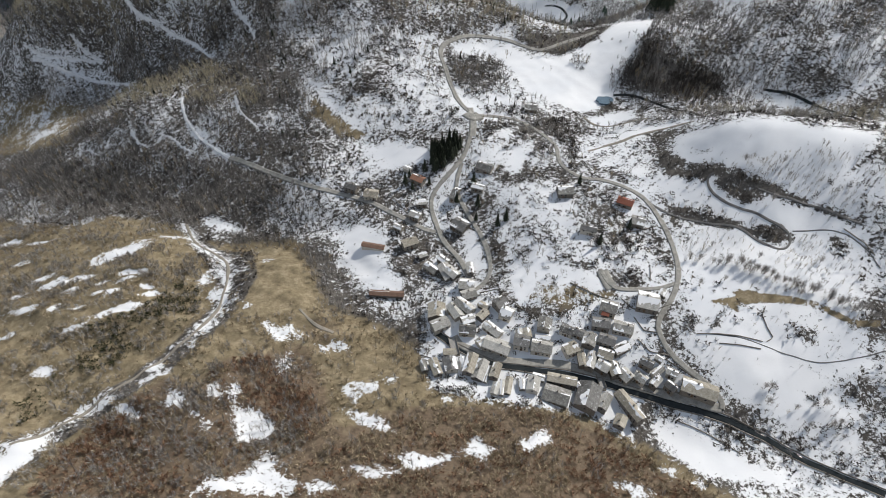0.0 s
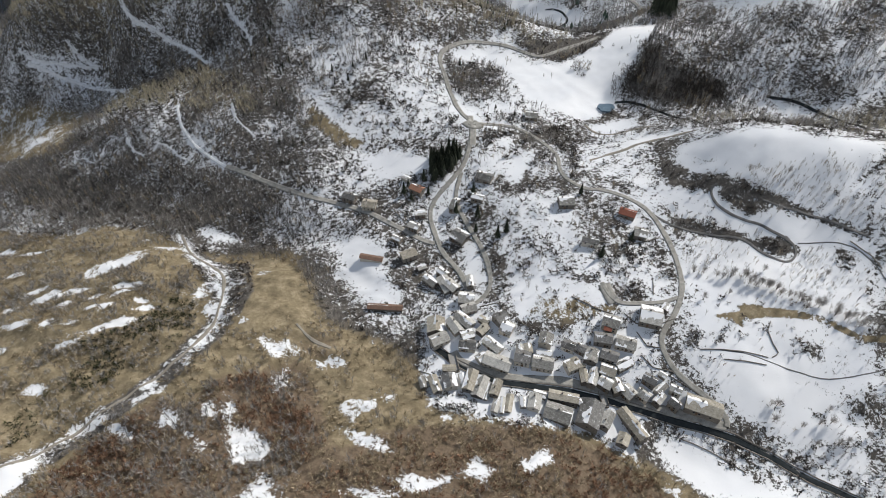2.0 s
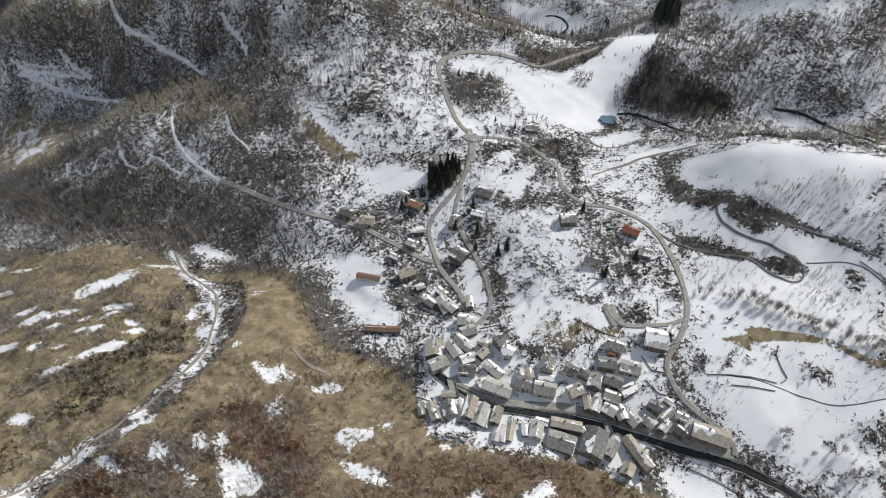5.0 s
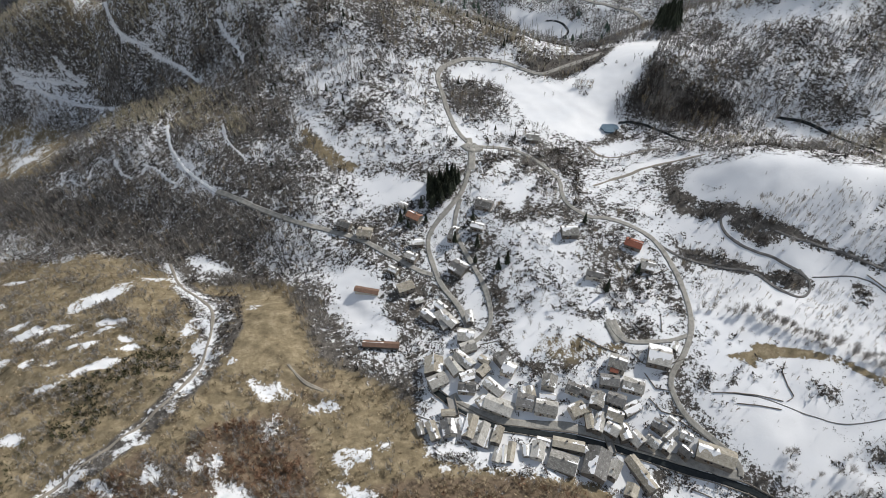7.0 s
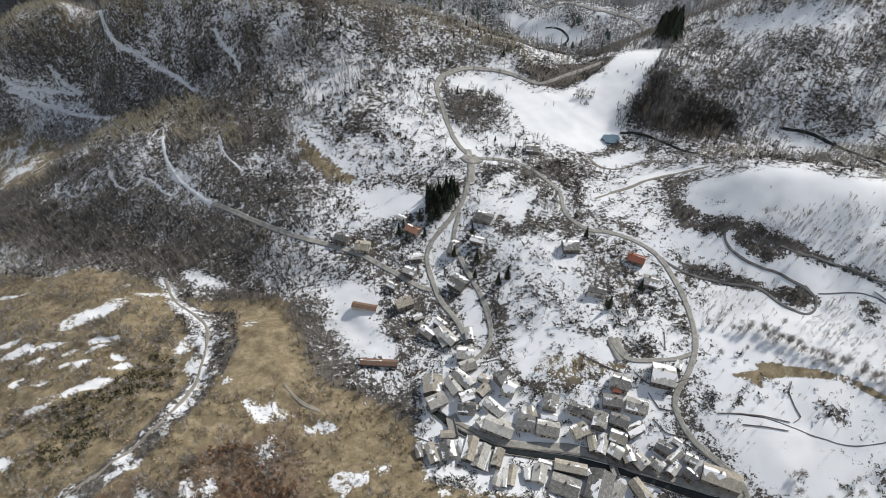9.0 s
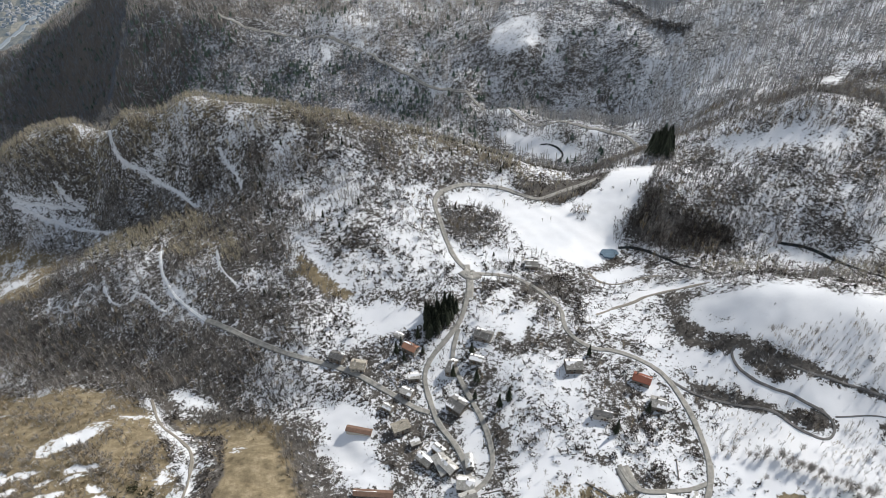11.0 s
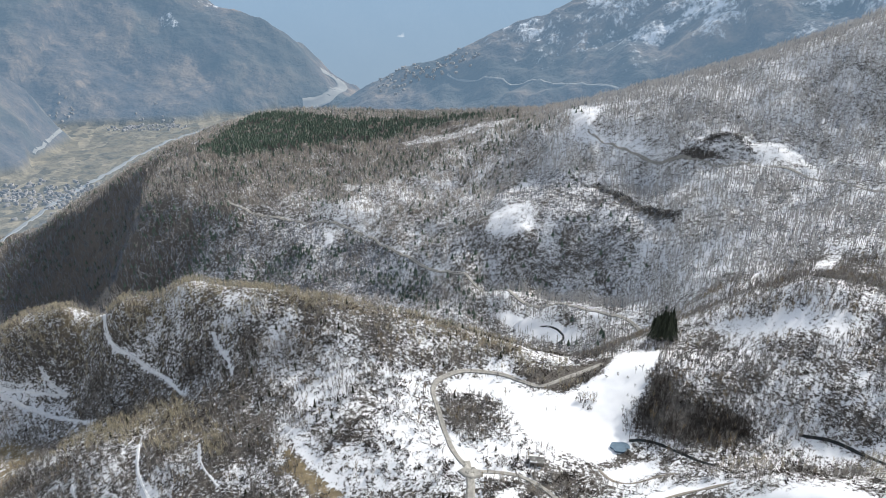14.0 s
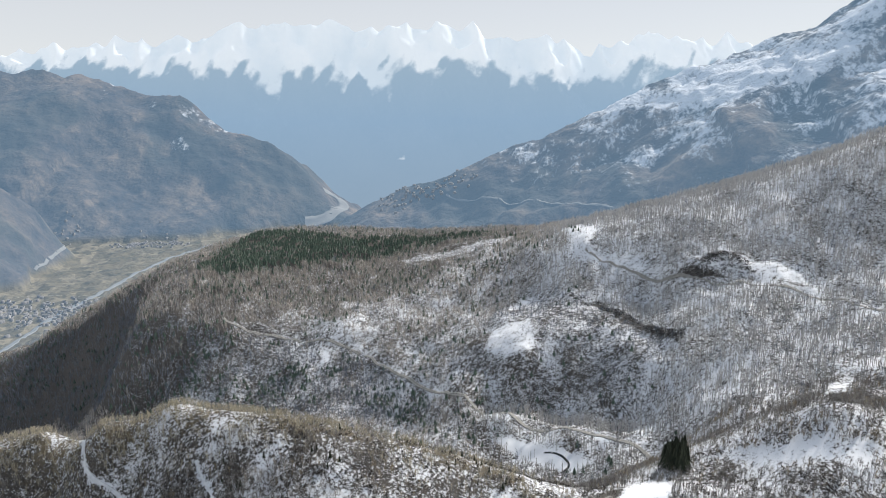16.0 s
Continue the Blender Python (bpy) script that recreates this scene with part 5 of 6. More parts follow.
# ---- the town and the river in the main valley ----
def far_town(x0, y0, reach_x, reach_y, count, rng, label, size=1.0):
    v, f = [], []
    for i in range(count):
        x, y = x0 + rng.normal(0, reach_x), y0 + rng.normal(0, reach_y)
        a, b, h, t = rng.uniform(3.0, 6.5) * size, rng.uniform(2.6, 5) * size, rng.uniform(3, 6) * size, rng.uniform(0, 3.14)
        z = float(height(np.array([x]), np.array([y]))[0])
        c, s = math.cos(t), math.sin(t)
        n = len(v)
        for px, py, pz in ((-a, -b, -5), (a, -b, -5), (a, b, -5), (-a, b, -5), (-a, -b, h), (a, -b, h), (a, b, h), (-a, b, h), (-a, 0, h + 3), (a, 0, h + 3)):
            v.append((x + px * c - py * s, y + px * s + py * c, z + pz))
        f += [tuple(n + k for k in q) for q in ((0, 1, 5, 4), (2, 3, 7, 6), (4, 5, 9, 8), (6, 7, 8, 9), (1, 2, 6, 5), (3, 0, 4, 7))]
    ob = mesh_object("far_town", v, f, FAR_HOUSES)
    tagged(ob, label, "houses", kind="stuff")


rng_town = np.random.default_rng(3)
for x, y, wide, deep, count in ((-1218, 1887, 110, 70, 200), (-1079, 1849, 60, 90, 60), (-1303, 2955, 80, 50, 90), (-1708, 2992, 30, 40, 18)):
    far_town(x, y, wide, deep, count, rng_town, "pale houses of a town on the valley floor")
for x, y, wide, deep, count in ((-150, 3380, 70, 60, 40), (26, 3336, 90, 60, 45)):
    far_town(x, y, wide, deep, count, rng_town, "snow-roofed hillside hamlet above the main valley", 1.5)
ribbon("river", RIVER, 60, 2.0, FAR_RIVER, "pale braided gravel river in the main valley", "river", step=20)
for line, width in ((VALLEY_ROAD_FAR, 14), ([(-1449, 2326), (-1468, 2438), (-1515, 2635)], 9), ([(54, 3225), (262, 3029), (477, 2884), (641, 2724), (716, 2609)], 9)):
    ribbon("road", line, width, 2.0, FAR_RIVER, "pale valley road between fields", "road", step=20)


# ---- the bridge over the stream ----
def bridge(a, b, wide):
    ax, ay, bx, by = *a, *b
    t = math.atan2(by - ay, bx - ax)
    long = math.hypot(bx - ax, by - ay)
    h = Empty_at("bridge", (ax + bx) / 2, (ay + by) / 2, math.degrees(t))
    h.location.z += 1.0
    part("deck", box(bmesh.new(), -long / 2, long / 2, -wide / 2, wide / 2, -0.5, 0.0), CONCRETE, h)
    for s in (-1, 1):
        part("parapet", box(bmesh.new(), -long / 2, long / 2, s * wide / 2 - 0.15, s * wide / 2 + 0.15, 0.0, 0.9), STONE, h)
        part("abutment", box(bmesh.new(), s * long / 2 - 0.8, s * long / 2 + 0.8, -wide / 2, wide / 2, -3.0, -0.5), STONE, h)
    return tagged(h, "small concrete road bridge over the village stream", "bridge")


bridge(*BRIDGES[0], 3.2)
bridge(*BRIDGES[1], 4.0)


# ---- power line over the hill ----
def pylon(x, y, high, turn):
    """A lattice mast: four legs, braces and three cross-arms."""
    h = Empty_at("power_pylon", x, y, turn)
    foot, head = 2.2, 0.5
    for sx in (-1, 1):
        for sy in (-1, 1):
            part("leg", strut((sx * foot, sy * foot, -1), (sx * head, sy * head, high), 0.22), STEEL, h)
    levels = [high * k / 7 for k in range(8)]
    for z0, z1 in zip(levels, levels[1:]):
        r0, r1 = foot + (head - foot) * z0 / high, foot + (head - foot) * z1 / high
        for s in (-1, 1):
            part("brace", strut((-r0, s * r0, z0), (r1, s * r1, z1), 0.12), STEEL, h)
            part("brace", strut((s * r0, r0, z0), (s * r1, -r1, z1), 0.12), STEEL, h)
    for k, arm in ((0.72, 4.2), (0.86, 3.4), (0.98, 2.6)):
        part("cross_arm", strut((-arm, 0, high * k), (arm, 0, high * k), 0.25), STEEL, h)
    return tagged(h, "galvanised steel lattice pylon on a wooded crest", "pylon", "power line")


def strut(a, b, thick):
    a, b = Vector(a), Vector(b)
    bm = bmesh.new()
    bmesh.ops.create_cone(bm, segments=4, radius1=thick / 2, radius2=thick / 2, depth=(b - a).length, cap_ends=True)
    bmesh.ops.transform(bm, matrix=Matrix.Translation((a + b) / 2) @ (b - a).to_track_quat("Z", "Y").to_matrix().to_4x4(), verts=bm.verts)
    return bm


def cable(a, b, sag):
    """A hanging wire."""
    n = 24
    v, f = [], []
    for i in range(n + 1):
        t = i / n
        p = [a[k] + (b[k] - a[k]) * t for k in range(3)]
        p[2] -= sag * 4 * t * (1 - t)
        v += [(p[0], p[1], p[2] + 0.05), (p[0], p[1] + 0.06, p[2] - 0.04), (p[0], p[1] - 0.06, p[2] - 0.04)]
        if i:
            q = 3 * i
            f += [(q - 3 + k, q - 3 + (k + 1) % 3, q + (k + 1) % 3, q + k) for k in range(3)]
    return tagged(mesh_object("power_cable", v, f, STEEL), "thin overhead power cable between pylons", "cable", "power line")


tops = []
for x, y in PYLONS:
    p = pylon(x, y, 20.0, 10)
    tops.append((x, y, p.location.z))
for (x0, y0, z0), (x1, y1, z1) in zip(tops, tops[1:]):
    for arm, up in ((-4, 14.4), (4, 14.4), (-3.3, 17.2), (3.3, 17.2)):
        cable((x0, y0 + arm, z0 + up), (x1, y1 + arm, z1 + up), 6)


# ---- woods and scrub ----
def blade(base, tip, width, turn):
    side = np.array([math.cos(turn), math.sin(turn), 0]) * width / 2
    return [base - side, base + side, tip]


def bare_tree_shape(rng, twigs, thin=0.014, thick=0.04):
    """A bare tree one metre high: a tapering trunk, limbs that fork off it and rise, and twigs on them."""
    tris = []
    up = np.array([0, 0, 1.0])
    for i in range(3):
        t0, t1 = 2.094 * i, 2.094 * (i + 1)
        a, b = np.array([math.cos(t0), math.sin(t0), 0]), np.array([math.cos(t1), math.sin(t1), 0])
        tris += [[a * 0.016, b * 0.016, up * 0.75], ]
    for i in range(twigs):
        t = rng.uniform(0, 6.28)
        h = rng.uniform(0.22, 0.72)
        reach = rng.uniform(0.10, 0.34) * (1.15 - h * 0.6)
        base = up * h + np.array([math.cos(t), math.sin(t), 0]) * reach * rng.uniform(0, 0.5)
        tip = np.array([math.cos(t) * reach, math.sin(t) * reach, min(1.0, h + rng.uniform(0.15, 0.38))])
        tris.append(blade(base, tip, rng.uniform(thin, thick), rng.uniform(0, 3.14)))
    return np.array(tris)


def bush_shape(rng, twigs):
    """A low shrub one metre high: stems that fan out from the ground and a rounded head of short twigs."""
    tris = []
    for i in range(twigs // 3):
        t, r = rng.uniform(0, 6.28), rng.uniform(0.1, 0.7)
        out = np.array([math.cos(t), math.sin(t), 0])
        tris.append(blade(out * r * 0.35, out * r + np.array([0, 0, rng.uniform(0.5, 1.0)]), rng.uniform(0.12, 0.25), rng.uniform(0, 3.14)))
    for i in range(twigs - twigs // 3):
        t, r = rng.uniform(0, 6.28), 0.62 * math.sqrt(rng.uniform(0, 1))
        place = np.array([math.cos(t) * r, math.sin(t) * r, 0.85 * math.sqrt(1 - (r / 0.75) ** 2) * rng.uniform(0.55, 1.0)])
        tip = place + rng.normal(0, 0.2, 3) + np.array([0, 0, 0.2])
        tris.append(blade(place, tip, rng.uniform(0.3, 0.5), rng.uniform(0, 3.14)))
    return np.array(tris)


def pole_shape(rng, twigs):
    """A slender forest tree one metre high: a long bare trunk and steep branches near its top."""
    tris = [blade(np.zeros(3), np.array([rng.uniform(-0.03, 0.03), rng.uniform(-0.03, 0.03), 1.0]), 0.045, t) for t in (0.0, 1.57)]
    for i in range(twigs):
        t, h, reach = rng.uniform(0, 6.28), rng.uniform(0.3, 0.75), rng.uniform(0.05, 0.14)
        tip = np.array([math.cos(t) * reach, math.sin(t) * reach, min(1.0, h + rng.uniform(0.2, 0.35))])
        tris.append(blade(np.array([0, 0, h]), tip, rng.uniform(0.015, 0.04), rng.uniform(0, 3.14)))
    return np.array(tris)


def fir_shape(rng, tiers=5, sides=7):
    """A fir one metre high: tiers of drooping boughs, ragged at their tips."""
    tris = []
    for i in range(tiers):
        z, r = 0.12 + 0.17 * i, 0.21 * (1 - i / (tiers + 0.6))
        top = np.array([0, 0, min(1.0, z + 0.32)])
        for s in range(sides):
            t = 6.283 * (s + rng.uniform(-0.2, 0.2)) / sides
            d = 6.283 / sides * 0.62
            q = r * rng.uniform(0.75, 1.2)
            a = np.array([math.cos(t - d) * q * 0.7, math.sin(t - d) * q * 0.7, z + 0.05])
            b = np.array([math.cos(t + d) * q * 0.7, math.sin(t + d) * q * 0.7, z + 0.05])
            c = np.array([math.cos(t) * q, math.sin(t) * q, z - 0.03])
            tris += [[top, a, c], [top, c, b]]
    return np.array(tris)


def scatter(x0, x1, y0, y1, density, rng):
    """Places with the density that a function of the place gives, in pieces a square metre."""
    n = int((x1 - x0) * (y1 - y0) * density[0])
    x, y = rng.uniform(x0, x1, n), rng.uniform(y0, y1, n)
    keep = rng.uniform(0, 1, n) < density[1](x, y)
    return x[keep], y[keep]


def grow(name, shapes, x, y, high, mat, label, category, rng, spread=1.0):
    """Many plants as one mesh: shapes taken in turn, each turned and sized by chance."""
    z = height(x, y) - 0.15
    pieces = []
    kind = rng.integers(0, len(shapes), len(x))
    for k, shape in enumerate(shapes):
        m = kind == k
        if not m.any():
            continue
        n = m.sum()
        t, s = rng.uniform(0, 6.283, n), high[m]
        c, sn = np.cos(t) * s * spread, np.sin(t) * s * spread
        v = shape.reshape(-1, 3)
        px = v[:, 0] * c[:, None] - v[:, 1] * sn[:, None] + x[m][:, None]
        py = v[:, 0] * sn[:, None] + v[:, 1] * c[:, None] + y[m][:, None]
        pz = v[:, 2] * s[:, None] + z[m][:, None]
        pieces.append(np.stack([px, py, pz], -1).reshape(-1, 3))
    v = np.concatenate(pieces)
    ob = mesh_object(name, v, np.arange(len(v)).reshape(-1, 3), mat)
    return tagged(ob, label, category, kind="stuff")


rng = np.random.default_rng(11)
TREES_NEAR = [bare_tree_shape(rng, 22, 0.012, 0.034) for _ in range(6)]
TREES_FAR = [bare_tree_shape(rng, 8) * np.array([1.25, 1.25, 1]) for _ in range(6)]
THICKETS = [bare_tree_shape(rng, 20, 0.022, 0.06) * np.array([1.9, 1.9, 1]) for _ in range(6)]
BUSHES = [bush_shape(rng, 13) for _ in range(6)]
POLES = [pole_shape(rng, 7) for _ in range(6)]
FIRS = [fir_shape(rng) for _ in range(5)]
FIRS_FAR = [fir_shape(rng, 3, 4) * np.array([1.3, 1.3, 1]) for _ in range(5)]


def free(x, y):
    """1 where plants may stand: off roads, fields, houses and the stream."""
    ok = (near_roads(x, y) > 2.2).astype(float)
    for line in SNOWFIELDS.values():
        ok *= 1 - 0.985 * inside(x, y, line) * ~(inside(x, y, ZONES["field_wood"]) | inside(x, y, ZONES["scrub_rim"]) | inside(x, y, ZONES["scrub_rim_low"]))
    ok *= 1 - 0.6 * inside(x, y, ZONES["village_zone"])
    ok *= along(x, y, STREAM)[0] > 3
    for homes in HOUSES.values():
        for hx, hy, a, b, *_ in homes:
            ok *= np.hypot(x - hx, y - hy) > 0.62 * max(a, b)
    return ok


def zone(x, y, name):
    return inside(x, y, ZONES[name]).astype(float)


def wood_share(x, y):
    brown = inside(x, y, BROWN_SIDE)
    west = np.clip((-x - 60) / 40, 0, 1) * np.clip((y - 285) / 30, 0, 1)
    hill = np.clip((y - 430) / 40, 0, 1) * 0.8
    brook = np.exp(-(along(x, y, BROOK)[0] / 22) ** 2)
    s = np.maximum(np.maximum(west, hill * 0.8), brook)
    s = np.where(brown, 0.10 + 0.5 * zone(x, y, "russet_wood"), s)
    s = np.maximum(s, zone(x, y, "east_wood"))
    s = np.where(zone(x, y, "east_snow") * (1 - zone(x, y, "east_wood")) > 0, 0.17 * (rough(x, y, 36, 25, 3) > -0.2), s)
    s = np.maximum(s, 0.10 * ~brown)
    s = np.maximum(s, np.exp(-((along(x, y, EAST_CREST)[0] - 2) / 7) ** 2) * (y > 300))
    s = np.maximum(s, 0.95 * (y > 395) * (x > 150))
    s = np.maximum(s, 0.35 * sum(zone(x, y, n) for n in ZONES if n.startswith("scrub_") and n != "scrub_garden"))
    s = np.maximum(s, 0.95 * np.exp(-(along(x, y, TREE_ROW)[0] / 5) ** 2))
    s = np.maximum(np.maximum(s, 0.95 * np.maximum(zone(x, y, "field_wood"), zone(x, y, "crest_wood"))), np.maximum(0.8 * zone(x, y, "orchard"), 0.5 * zone(x, y, "hamlet_scrub")))
    s *= (1 - zone(x, y, "meadow")) * (1 - 0.85 * zone(x, y, "west_fields")) * (1 - 0.7 * zone(x, y, "saddle"))
    clumps = np.clip(0.75 + 0.7 * rough(x, y, 22, 21, 3), 0.05, 1)
    return s * clumps * free(x, y)


x, y = scatter(-430, 430, 110, 640, (0.19, wood_share), rng)
crest = np.exp(-(along(x, y, HILL_CREST)[0] / 24) ** 2) * (x < 110) + zone(x, y, "straw_lobe") * 0.9 + zone(x, y, "crest_wood") * 0.5
warm = rng.uniform(0, 1, len(x)) < np.clip(0.07 + 0.4 * rough(x, y, 45, 23, 3) * (x > -60) + crest, 0.03, 0.82)
straw = warm & (crest > 0.12)
pale = ~warm & (x > 60) & (y < 400) & (rng.uniform(0, 1, len(x)) < 0.5)
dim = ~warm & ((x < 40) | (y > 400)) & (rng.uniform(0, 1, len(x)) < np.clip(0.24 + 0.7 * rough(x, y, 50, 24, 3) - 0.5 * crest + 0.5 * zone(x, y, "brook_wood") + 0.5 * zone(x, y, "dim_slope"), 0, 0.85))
size = rng.uniform(4.5, 9.5, len(x)) * np.where((x > 110) & (y < 345), 0.6, 1)
for m, mat, label in ((dim, TWIGS_DARK, "leafless hillside wood, shade put into its dark twigs"), (~warm & ~pale & ~dim, TWIGS, "leafless grey broadleaf wood standing in snow"), (warm & ~straw, TWIGS_WARM, "leafless wood with warm brown twigs"), (straw, CREST_TWIGS, "straw-coloured bare trees along a crest"), (pale, TWIGS_PALE, "pale bare trees on a snowy slope")):
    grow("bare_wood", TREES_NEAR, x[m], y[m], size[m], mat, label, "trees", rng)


def scrub_share(x, y):
    brown = inside(x, y, BROWN_SIDE)
    s = np.maximum(np.maximum(zone(x, y, "scrub_garden"), zone(x, y, "hamlet_scrub")), 0.8 * zone(x, y, "upper_scrub"))
    s = np.maximum(s, (0.5 - 0.3 * zone(x, y, "saddle")) * (zone(x, y, "east_snow") < 0.5) * (y < 560))
    s = np.maximum(s, 0.10 * zone(x, y, "east_snow") * (rough(x, y, 30, 33, 3) > 0.25) * 1.2)
    s *= np.clip(0.6 + 0.8 * rough(x, y, 12, 34, 2), 0, 1) * ~brown
    s = np.maximum(s, sum((0.22 if n == "scrub_i" else 1.0 if n.startswith("scrub_bank") else 0.5) * zone(x, y, n) for n in ZONES if n.startswith("scrub_") and n != "scrub_garden"))
    s = s * np.clip(0.75 + 0.8 * rough(x, y, 8, 46, 2), 0.1, 1)
    s = np.maximum(s, 0.8 * (np.abs(along(x, y, STREAM)[0] - 5) < 2) * (x > 105))
    s = np.maximum(s, 0.5 * zone(x, y, "gully"))
    s = np.maximum(s, 1.1 * zone(x, y, "village_zone"))
    return s * free(x, y) * (1 - 0.8 * zone(x, y, "bank_snow"))


x, y = scatter(-330, 400, 120, 560, (0.25, scrub_share), rng)
grow("dark_scrub", BUSHES, x, y, rng.triangular(0.8, 1.5, 3.6, len(x)), SCRUB, "dark leafless scrub poking out of snow", "shrubs", rng)


def russet_share(x, y):
    brown = inside(x, y, BROWN_SIDE)
    s = 0.30 + 0.35 * rough(x, y, 35, 35, 3) + 0.6 * zone(x, y, "russet_wood") + 0.6 * zone(x, y, "russet_bank")
    s = np.clip(s, 0.03, 1) * (1 - 0.97 * zone(x, y, "meadow")) * (snow_patches(x, y) < 0.4)
    return s * brown * free(x, y) * np.clip(0.6 + 0.9 * rough(x, y, 9, 36, 2), 0, 1)


x, y = scatter(-420, 180, 90, 380, (0.30, russet_share), rng)
deep = inside(x, y, ZONES["russet_wood"]) | inside(x, y, ZONES["russet_bank"])
deep &= rng.uniform(0, 1, len(x)) < 0.5
size = rng.uniform(0.8, 2.4, len(x))
grow("russet_scrub", BUSHES, x[deep], y[deep], size[deep] * 1.2, RUSSET, "russet leafless scrub on a thawed slope", "shrubs", rng)
grow("dry_scrub", BUSHES, x[~deep], y[~deep], size[~deep], TWIGS_WARM, "dry tan-brown scrub on thawed meadow", "shrubs", rng)


def thicket_share(x, y):
    """Bare thickets on the thawed side: dense below, in bands along the western hill."""
    brown = inside(x, y, BROWN_SIDE)
    bands = rough(x * 0.94 - y * 0.34, (y * 0.94 + x * 0.34) * 2.6, 42, 15, 3)
    s = 0.8 * np.clip(0.15 + 1.5 * bands, 0, 1) * np.clip((-x - 60) / 50, 0, 1) + 0.85 * zone(x, y, "russet_wood") + 0.36 * zone(x, y, "russet_bank") + 0.14
    s = np.clip(s, 0, 1) * (1 - zone(x, y, "meadow")) * (1 - 0.8 * zone(x, y, "gully")) * (snow_patches(x, y) < 0.45)
    return s * brown * free(x, y) * np.clip(0.7 + 0.8 * rough(x, y, 14, 38, 2), 0.05, 1)


x, y = scatter(-430, 180, 90, 400, (0.5, thicket_share), rng)
deep = (inside(x, y, ZONES["russet_wood"]) | inside(x, y, ZONES["russet_bank"])) & (rng.uniform(0, 1, len(x)) < np.clip(0.30 + 0.25 * zone(x, y, "russet_wood") + 0.7 * rough(x, y, 40, 39, 2), 0, 0.9))
size = rng.uniform(1.8, 5.0, len(x))
grow("russet_thicket", THICKETS, x[deep], y[deep], size[deep], RUSSET, "russet bare thicket on a thawed slope", "shrubs", rng)
grey = ~deep & (x < -60) & (rng.uniform(0, 1, len(x)) < 0.65)
tan = ~deep & ~grey
grow("tan_thicket", THICKETS, x[tan], y[tan], size[tan], TWIGS_WARM, "tan bare thicket on a thawed slope", "shrubs", rng)
grow("grey_thicket", THICKETS, x[grey], y[grey], size[grey], TWIGS, "grey bare thicket in bands along a thawed hill", "shrubs", rng)
x, y = scatter(-320, 0, 90, 330, (0.4, lambda x, y: (zone(x, y, "green_band") * 0.8 + zone(x, y, "green_core")) * free(x, y) * np.clip(0.5 + rough(x, y, 15, 37, 2), 0, 1)), rng)
hx, hy = scatter(-40, 40, 130, 200, (0.25, lambda x, y: zone(x, y, "hedge_bushes") * free(x, y)), rng)
x, y = np.append(x, hx), np.append(y, hy)
grow("broom_scrub", BUSHES, x, y, rng.uniform(0.8, 2.6, len(x)), GREEN, "dark olive broom bushes along a slope", "shrubs", rng)


def far_share(x, y):
    s = 0.72 + 0.45 * rough(x, y, 120, 41, 4)
    s = np.clip(s + 0.35 * (x > 120), 0.12, 1) * np.clip((y - 600) / 60, 0, 1)
    for line in SNOWFIELDS.values():
        if line[0][1] > 500:
            s *= 1 - 0.93 * inside(x, y, line)
    return s * (near_roads(x, y) > 6.5) * (np.abs(x) < 0.74 * y + 40) * ((y > 800) | (x > -40)) * ((plain_height(x, y) > -195) | (y < 1480))


x, y = scatter(-1150, 900, 600, 1950, (0.06, far_share), rng)
thin = rng.uniform(0, 1, len(x)) < np.clip(1150 / (y + 200), 0.4, 1)
x, y = x[thin], y[thin]
chance = rng.uniform(0, 1, len(x))
size = rng.uniform(9, 17, len(x))
fir = zone(x, y, "spur_firs") * 0.85 + 0.10 * (y > 1150) * (x < 200) + 0.25 * zone(x, y, "dark_slope") * (rough(x, y, 60, 43, 2) > 0) > chance
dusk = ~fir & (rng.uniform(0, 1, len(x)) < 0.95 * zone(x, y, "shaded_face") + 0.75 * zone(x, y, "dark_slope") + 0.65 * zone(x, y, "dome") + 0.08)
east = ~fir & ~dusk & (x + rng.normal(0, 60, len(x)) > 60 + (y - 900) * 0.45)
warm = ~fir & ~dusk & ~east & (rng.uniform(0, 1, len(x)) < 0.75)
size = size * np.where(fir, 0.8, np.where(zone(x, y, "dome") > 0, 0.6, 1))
for m, shapes, mat, label, name in ((east, POLES, HAZED_TWIGS, "pale bare forest on a snowy far slope", "far_wood"), (fir, FIRS_FAR, NEEDLES_HAZED, "dark evergreen forest along a far spur", "far_firs"),
                              (dusk, TREES_FAR, HAZED_TWIGS_DARK, "dark bare forest on far flanks, shade and haze in its colour", "far_wood"), (warm, TREES_FAR, HAZED_TWIGS_WARM, "brown bare forest on a far spur", "far_wood"), (~east & ~fir & ~warm & ~dusk, TREES_FAR, HAZED_TWIGS, "grey bare forest on a far slope", "far_wood")):
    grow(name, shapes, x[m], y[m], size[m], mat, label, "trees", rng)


# ---- firs ----
def fir_tree(x, y, high, rng, label, group):
    """A fir with its trunk and drooping boughs."""
    t = new("fir_tree")
    t.location = (x, y, float(height(np.array([x]), np.array([y]))[0]))
    t.rotation_euler = (0, 0, rng.uniform(0, 6.28))
    trunk = bmesh.new()
    bmesh.ops.create_cone(trunk, segments=6, radius1=0.22, radius2=0.05, depth=high * 0.9, cap_ends=True)
    bmesh.ops.translate(trunk, verts=trunk.verts, vec=(0, 0, high * 0.45 - 0.3))
    part("trunk", trunk, BARK, t)
    v = (fir_shape(rng, 7, 9) * np.array([1.15, 1.15, 1.0]) * high).reshape(-1, 3)
    mesh_object("crown", v, np.arange(len(v)).reshape(-1, 3), NEEDLES, t)
    return tagged(t, label, "tree", group)


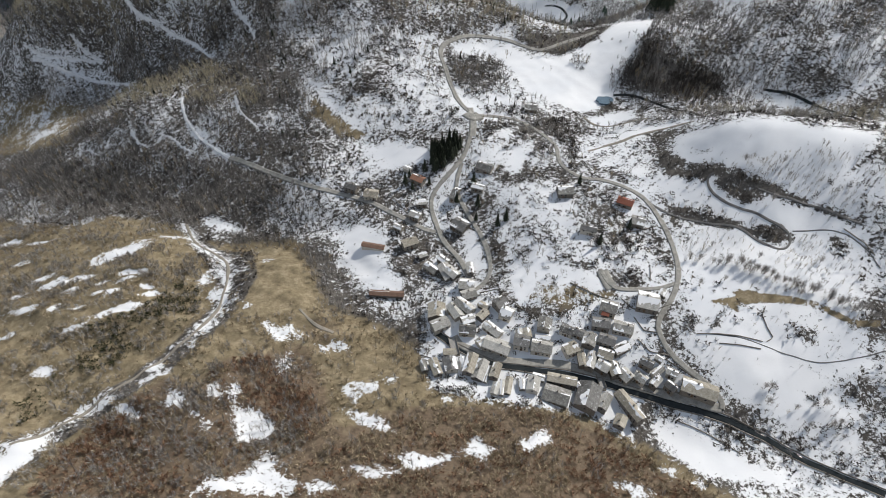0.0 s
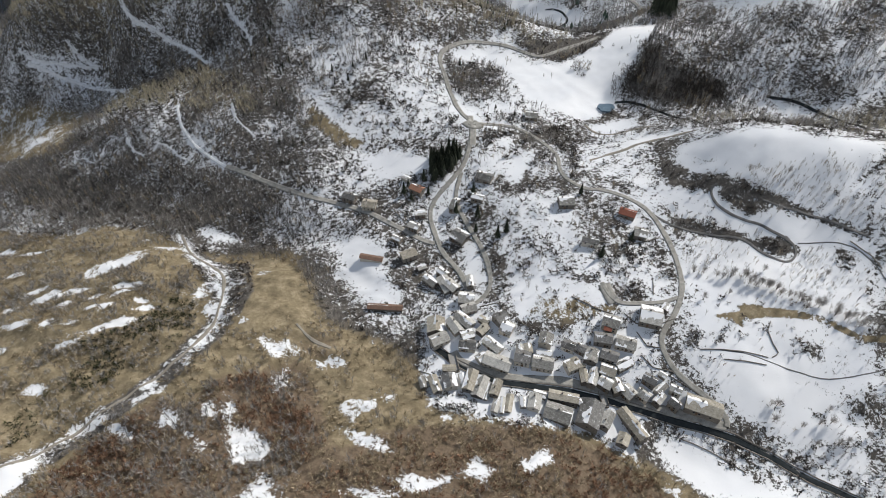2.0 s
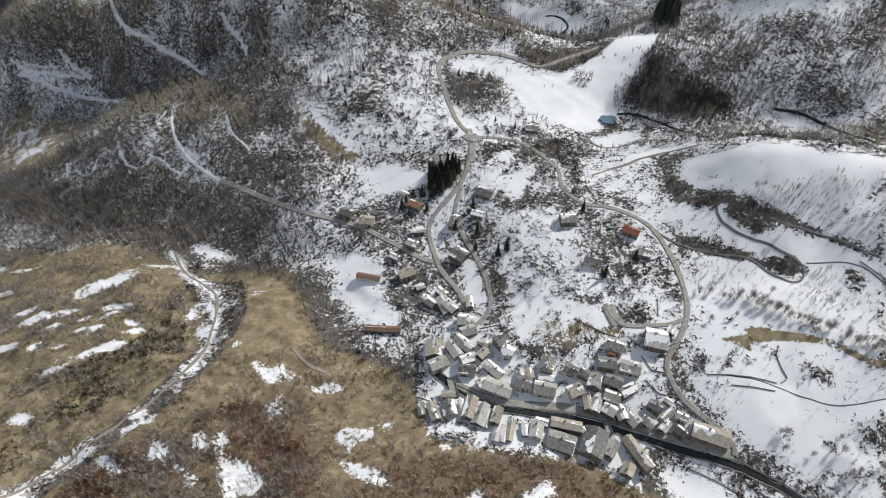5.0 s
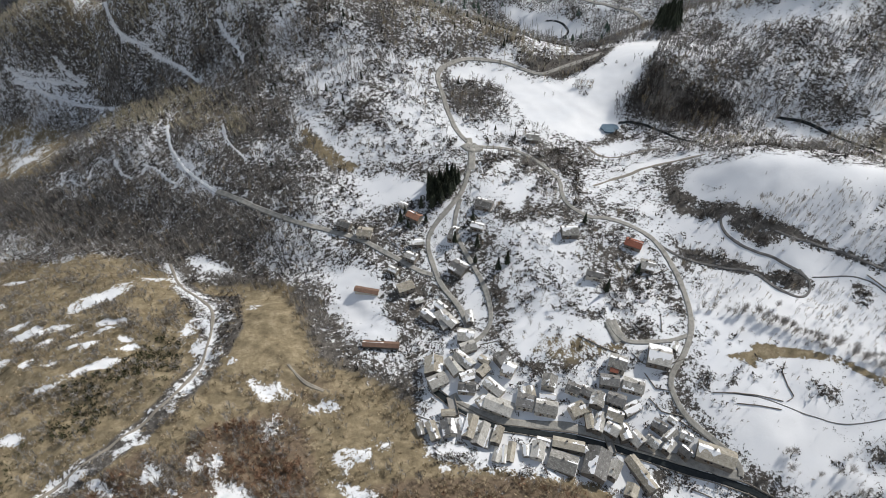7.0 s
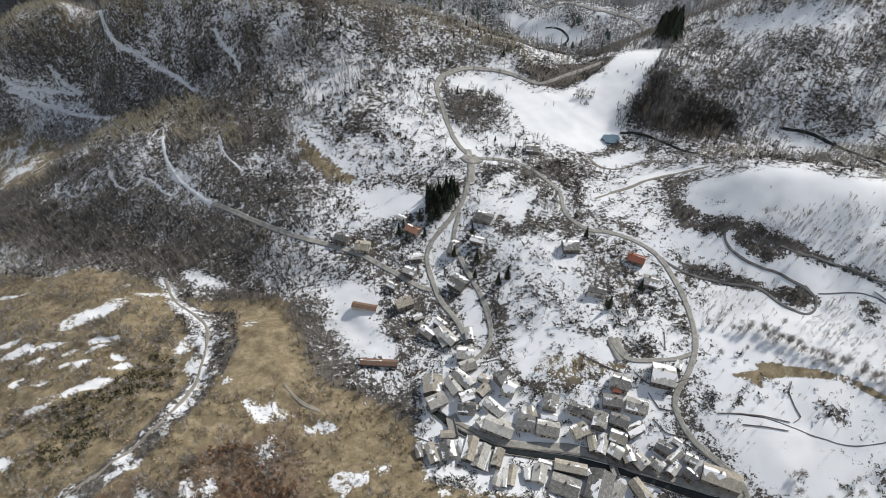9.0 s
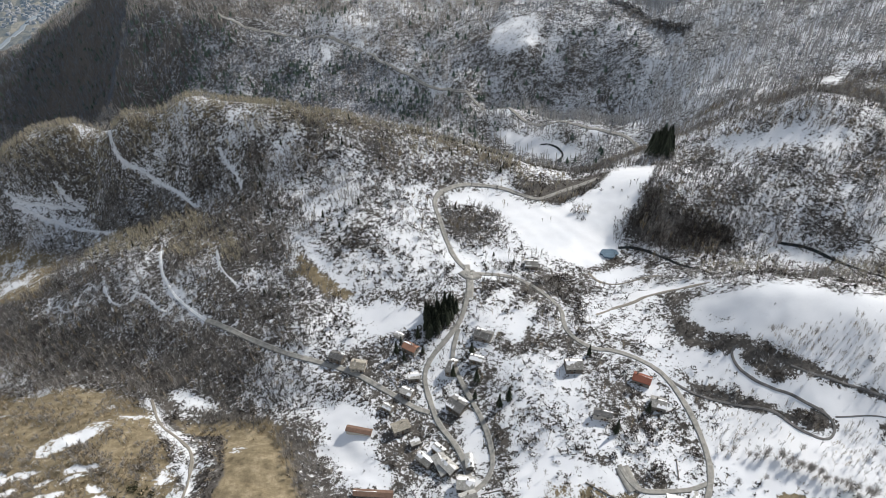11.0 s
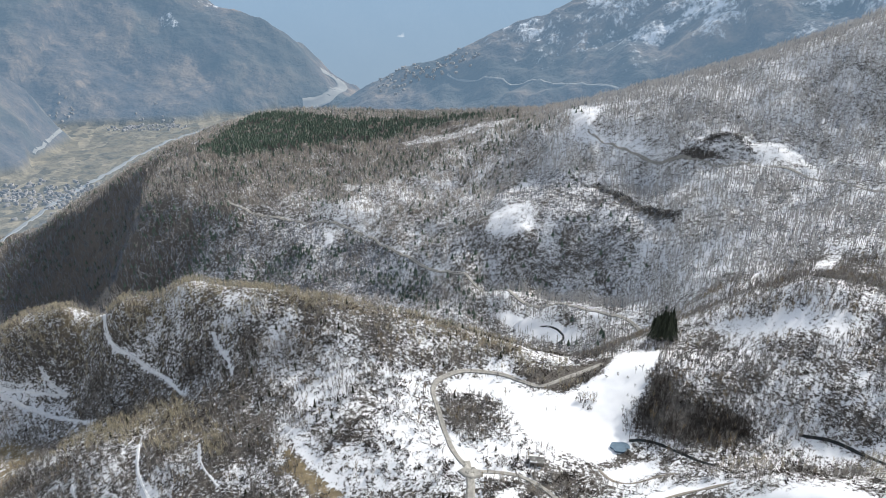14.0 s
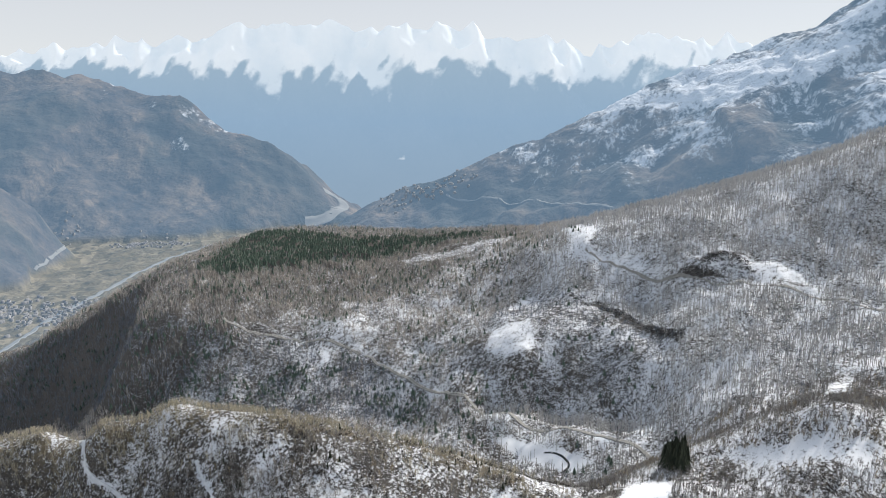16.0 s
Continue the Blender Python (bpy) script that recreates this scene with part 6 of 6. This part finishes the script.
GROVE_ROOM = ZONES["grove"]
gx, gy = scatter(-20, 30, 320, 385, (0.16, lambda x, y: inside(x, y, GROVE_ROOM) * 1.0), rng)
for x, y in zip(gx, gy):
    fir_tree(x, y, rng.uniform(7, 12), rng, "tall dark green fir in a dense roadside grove", "fir grove")
for x, y in SINGLE_FIRS:
    fir_tree(x, y, rng.uniform(6, 10), rng, "dark green fir standing among hamlet houses", "hamlet firs")
x, y = scatter(130, 260, 380, 540, (0.55, lambda x, y: soft_inside(x, y, ZONES["dark_firs"], 14) * np.clip(0.75 + rough(x, y, 14, 61, 2), 0, 1)), rng)
# near-black twigs: the wood's own dark tone plus the slope's shade
grow("dark_wood", TREES_NEAR, x, y, rng.uniform(4.0, 7.5, len(x)), SCRUB, "dark leafless plantation on a snowy slope", "trees", rng, 1.3)
x, y = scatter(CLUMP[0] - 9, CLUMP[0] + 9, CLUMP[1] - 14, CLUMP[1] + 14, (0.16, lambda x, y: (np.hypot((x - CLUMP[0]) / 8.5, (y - CLUMP[1]) / 13) < 1) * 1.0), rng)
grow("dark_firs", FIRS, x, y, rng.uniform(15, 26, len(x)), NEEDLES, "dark fir clump beside a valley road", "trees", rng)
x, y = scatter(-420, 250, 640, 1300, (0.004, lambda x, y: np.clip(0.3 + 0.8 * rough(x, y, 90, 62, 3), 0, 1) * (near_roads(x, y) > 4)), rng)
grow("scattered_firs", FIRS_FAR, x, y, rng.uniform(7, 13, len(x)), NEEDLES_HAZED, "single dark firs scattered through bare forest", "trees", rng)
x, y = scatter(-250, 60, 380, 560, (0.006, lambda x, y: np.clip(0.1 + 0.9 * rough(x, y, 40, 63, 3), 0, 1) * free(x, y)), rng)
grow("scattered_firs", FIRS, x, y, rng.uniform(4, 8, len(x)), NEEDLES, "small dark firs among bare trees", "trees", rng)

# ---- rock ledges ----
x, y = scatter(50, 420, 600, 1000, (0.10, lambda x, y: np.maximum(zone(x, y, "ledge_a"), zone(x, y, "ledge_b")) * np.clip(0.7 + rough(x, y, 12, 64, 2), 0, 1)), rng)
grow("rock_ledge", BUSHES, x, y, rng.uniform(2.0, 4.5, len(x)), ROCK, "dark broken rock ledges on a snowy slope", "rock", rng, 1.5)


# ---- single bare trees on the eastern snowfields ----
def field_tree(x, y, high, rng):
    """A bare tree with a forked trunk and a fan of fine twigs."""
    t = new("bare_tree")
    t.location = (x, y, float(height(np.array([x]), np.array([y]))[0]))
    trunk = bmesh.new()
    bmesh.ops.create_cone(trunk, segments=6, radius1=0.17, radius2=0.05, depth=high * 0.6, cap_ends=True)
    bmesh.ops.translate(trunk, verts=trunk.verts, vec=(0, 0, high * 0.3 - 0.2))
    part("trunk", trunk, BARK, t)
    shape = np.concatenate([bare_tree_shape(rng, 170, 0.007, 0.017) * np.array([1.5, 1.5, 1.0]) * high])
    v = shape.reshape(-1, 3)
    mesh_object("crown", v, np.arange(len(v)).reshape(-1, 3), FIELD_TWIGS, t)
    return tagged(t, "single bare grey tree standing on a snowfield", "tree", "snowfield trees")


row = [(px + (qx - px) * k / 5, py + (qy - py) * k / 5) for (px, py), (qx, qy) in zip(TREE_ROW, TREE_ROW[1:]) for k in range(5)]
for x, y in FIELD_TREES + [(x + rng.normal(0, 1.2), y + rng.normal(0, 1.6)) for x, y in row]:
    field_tree(x, y, rng.uniform(4.5, 7.5), rng)
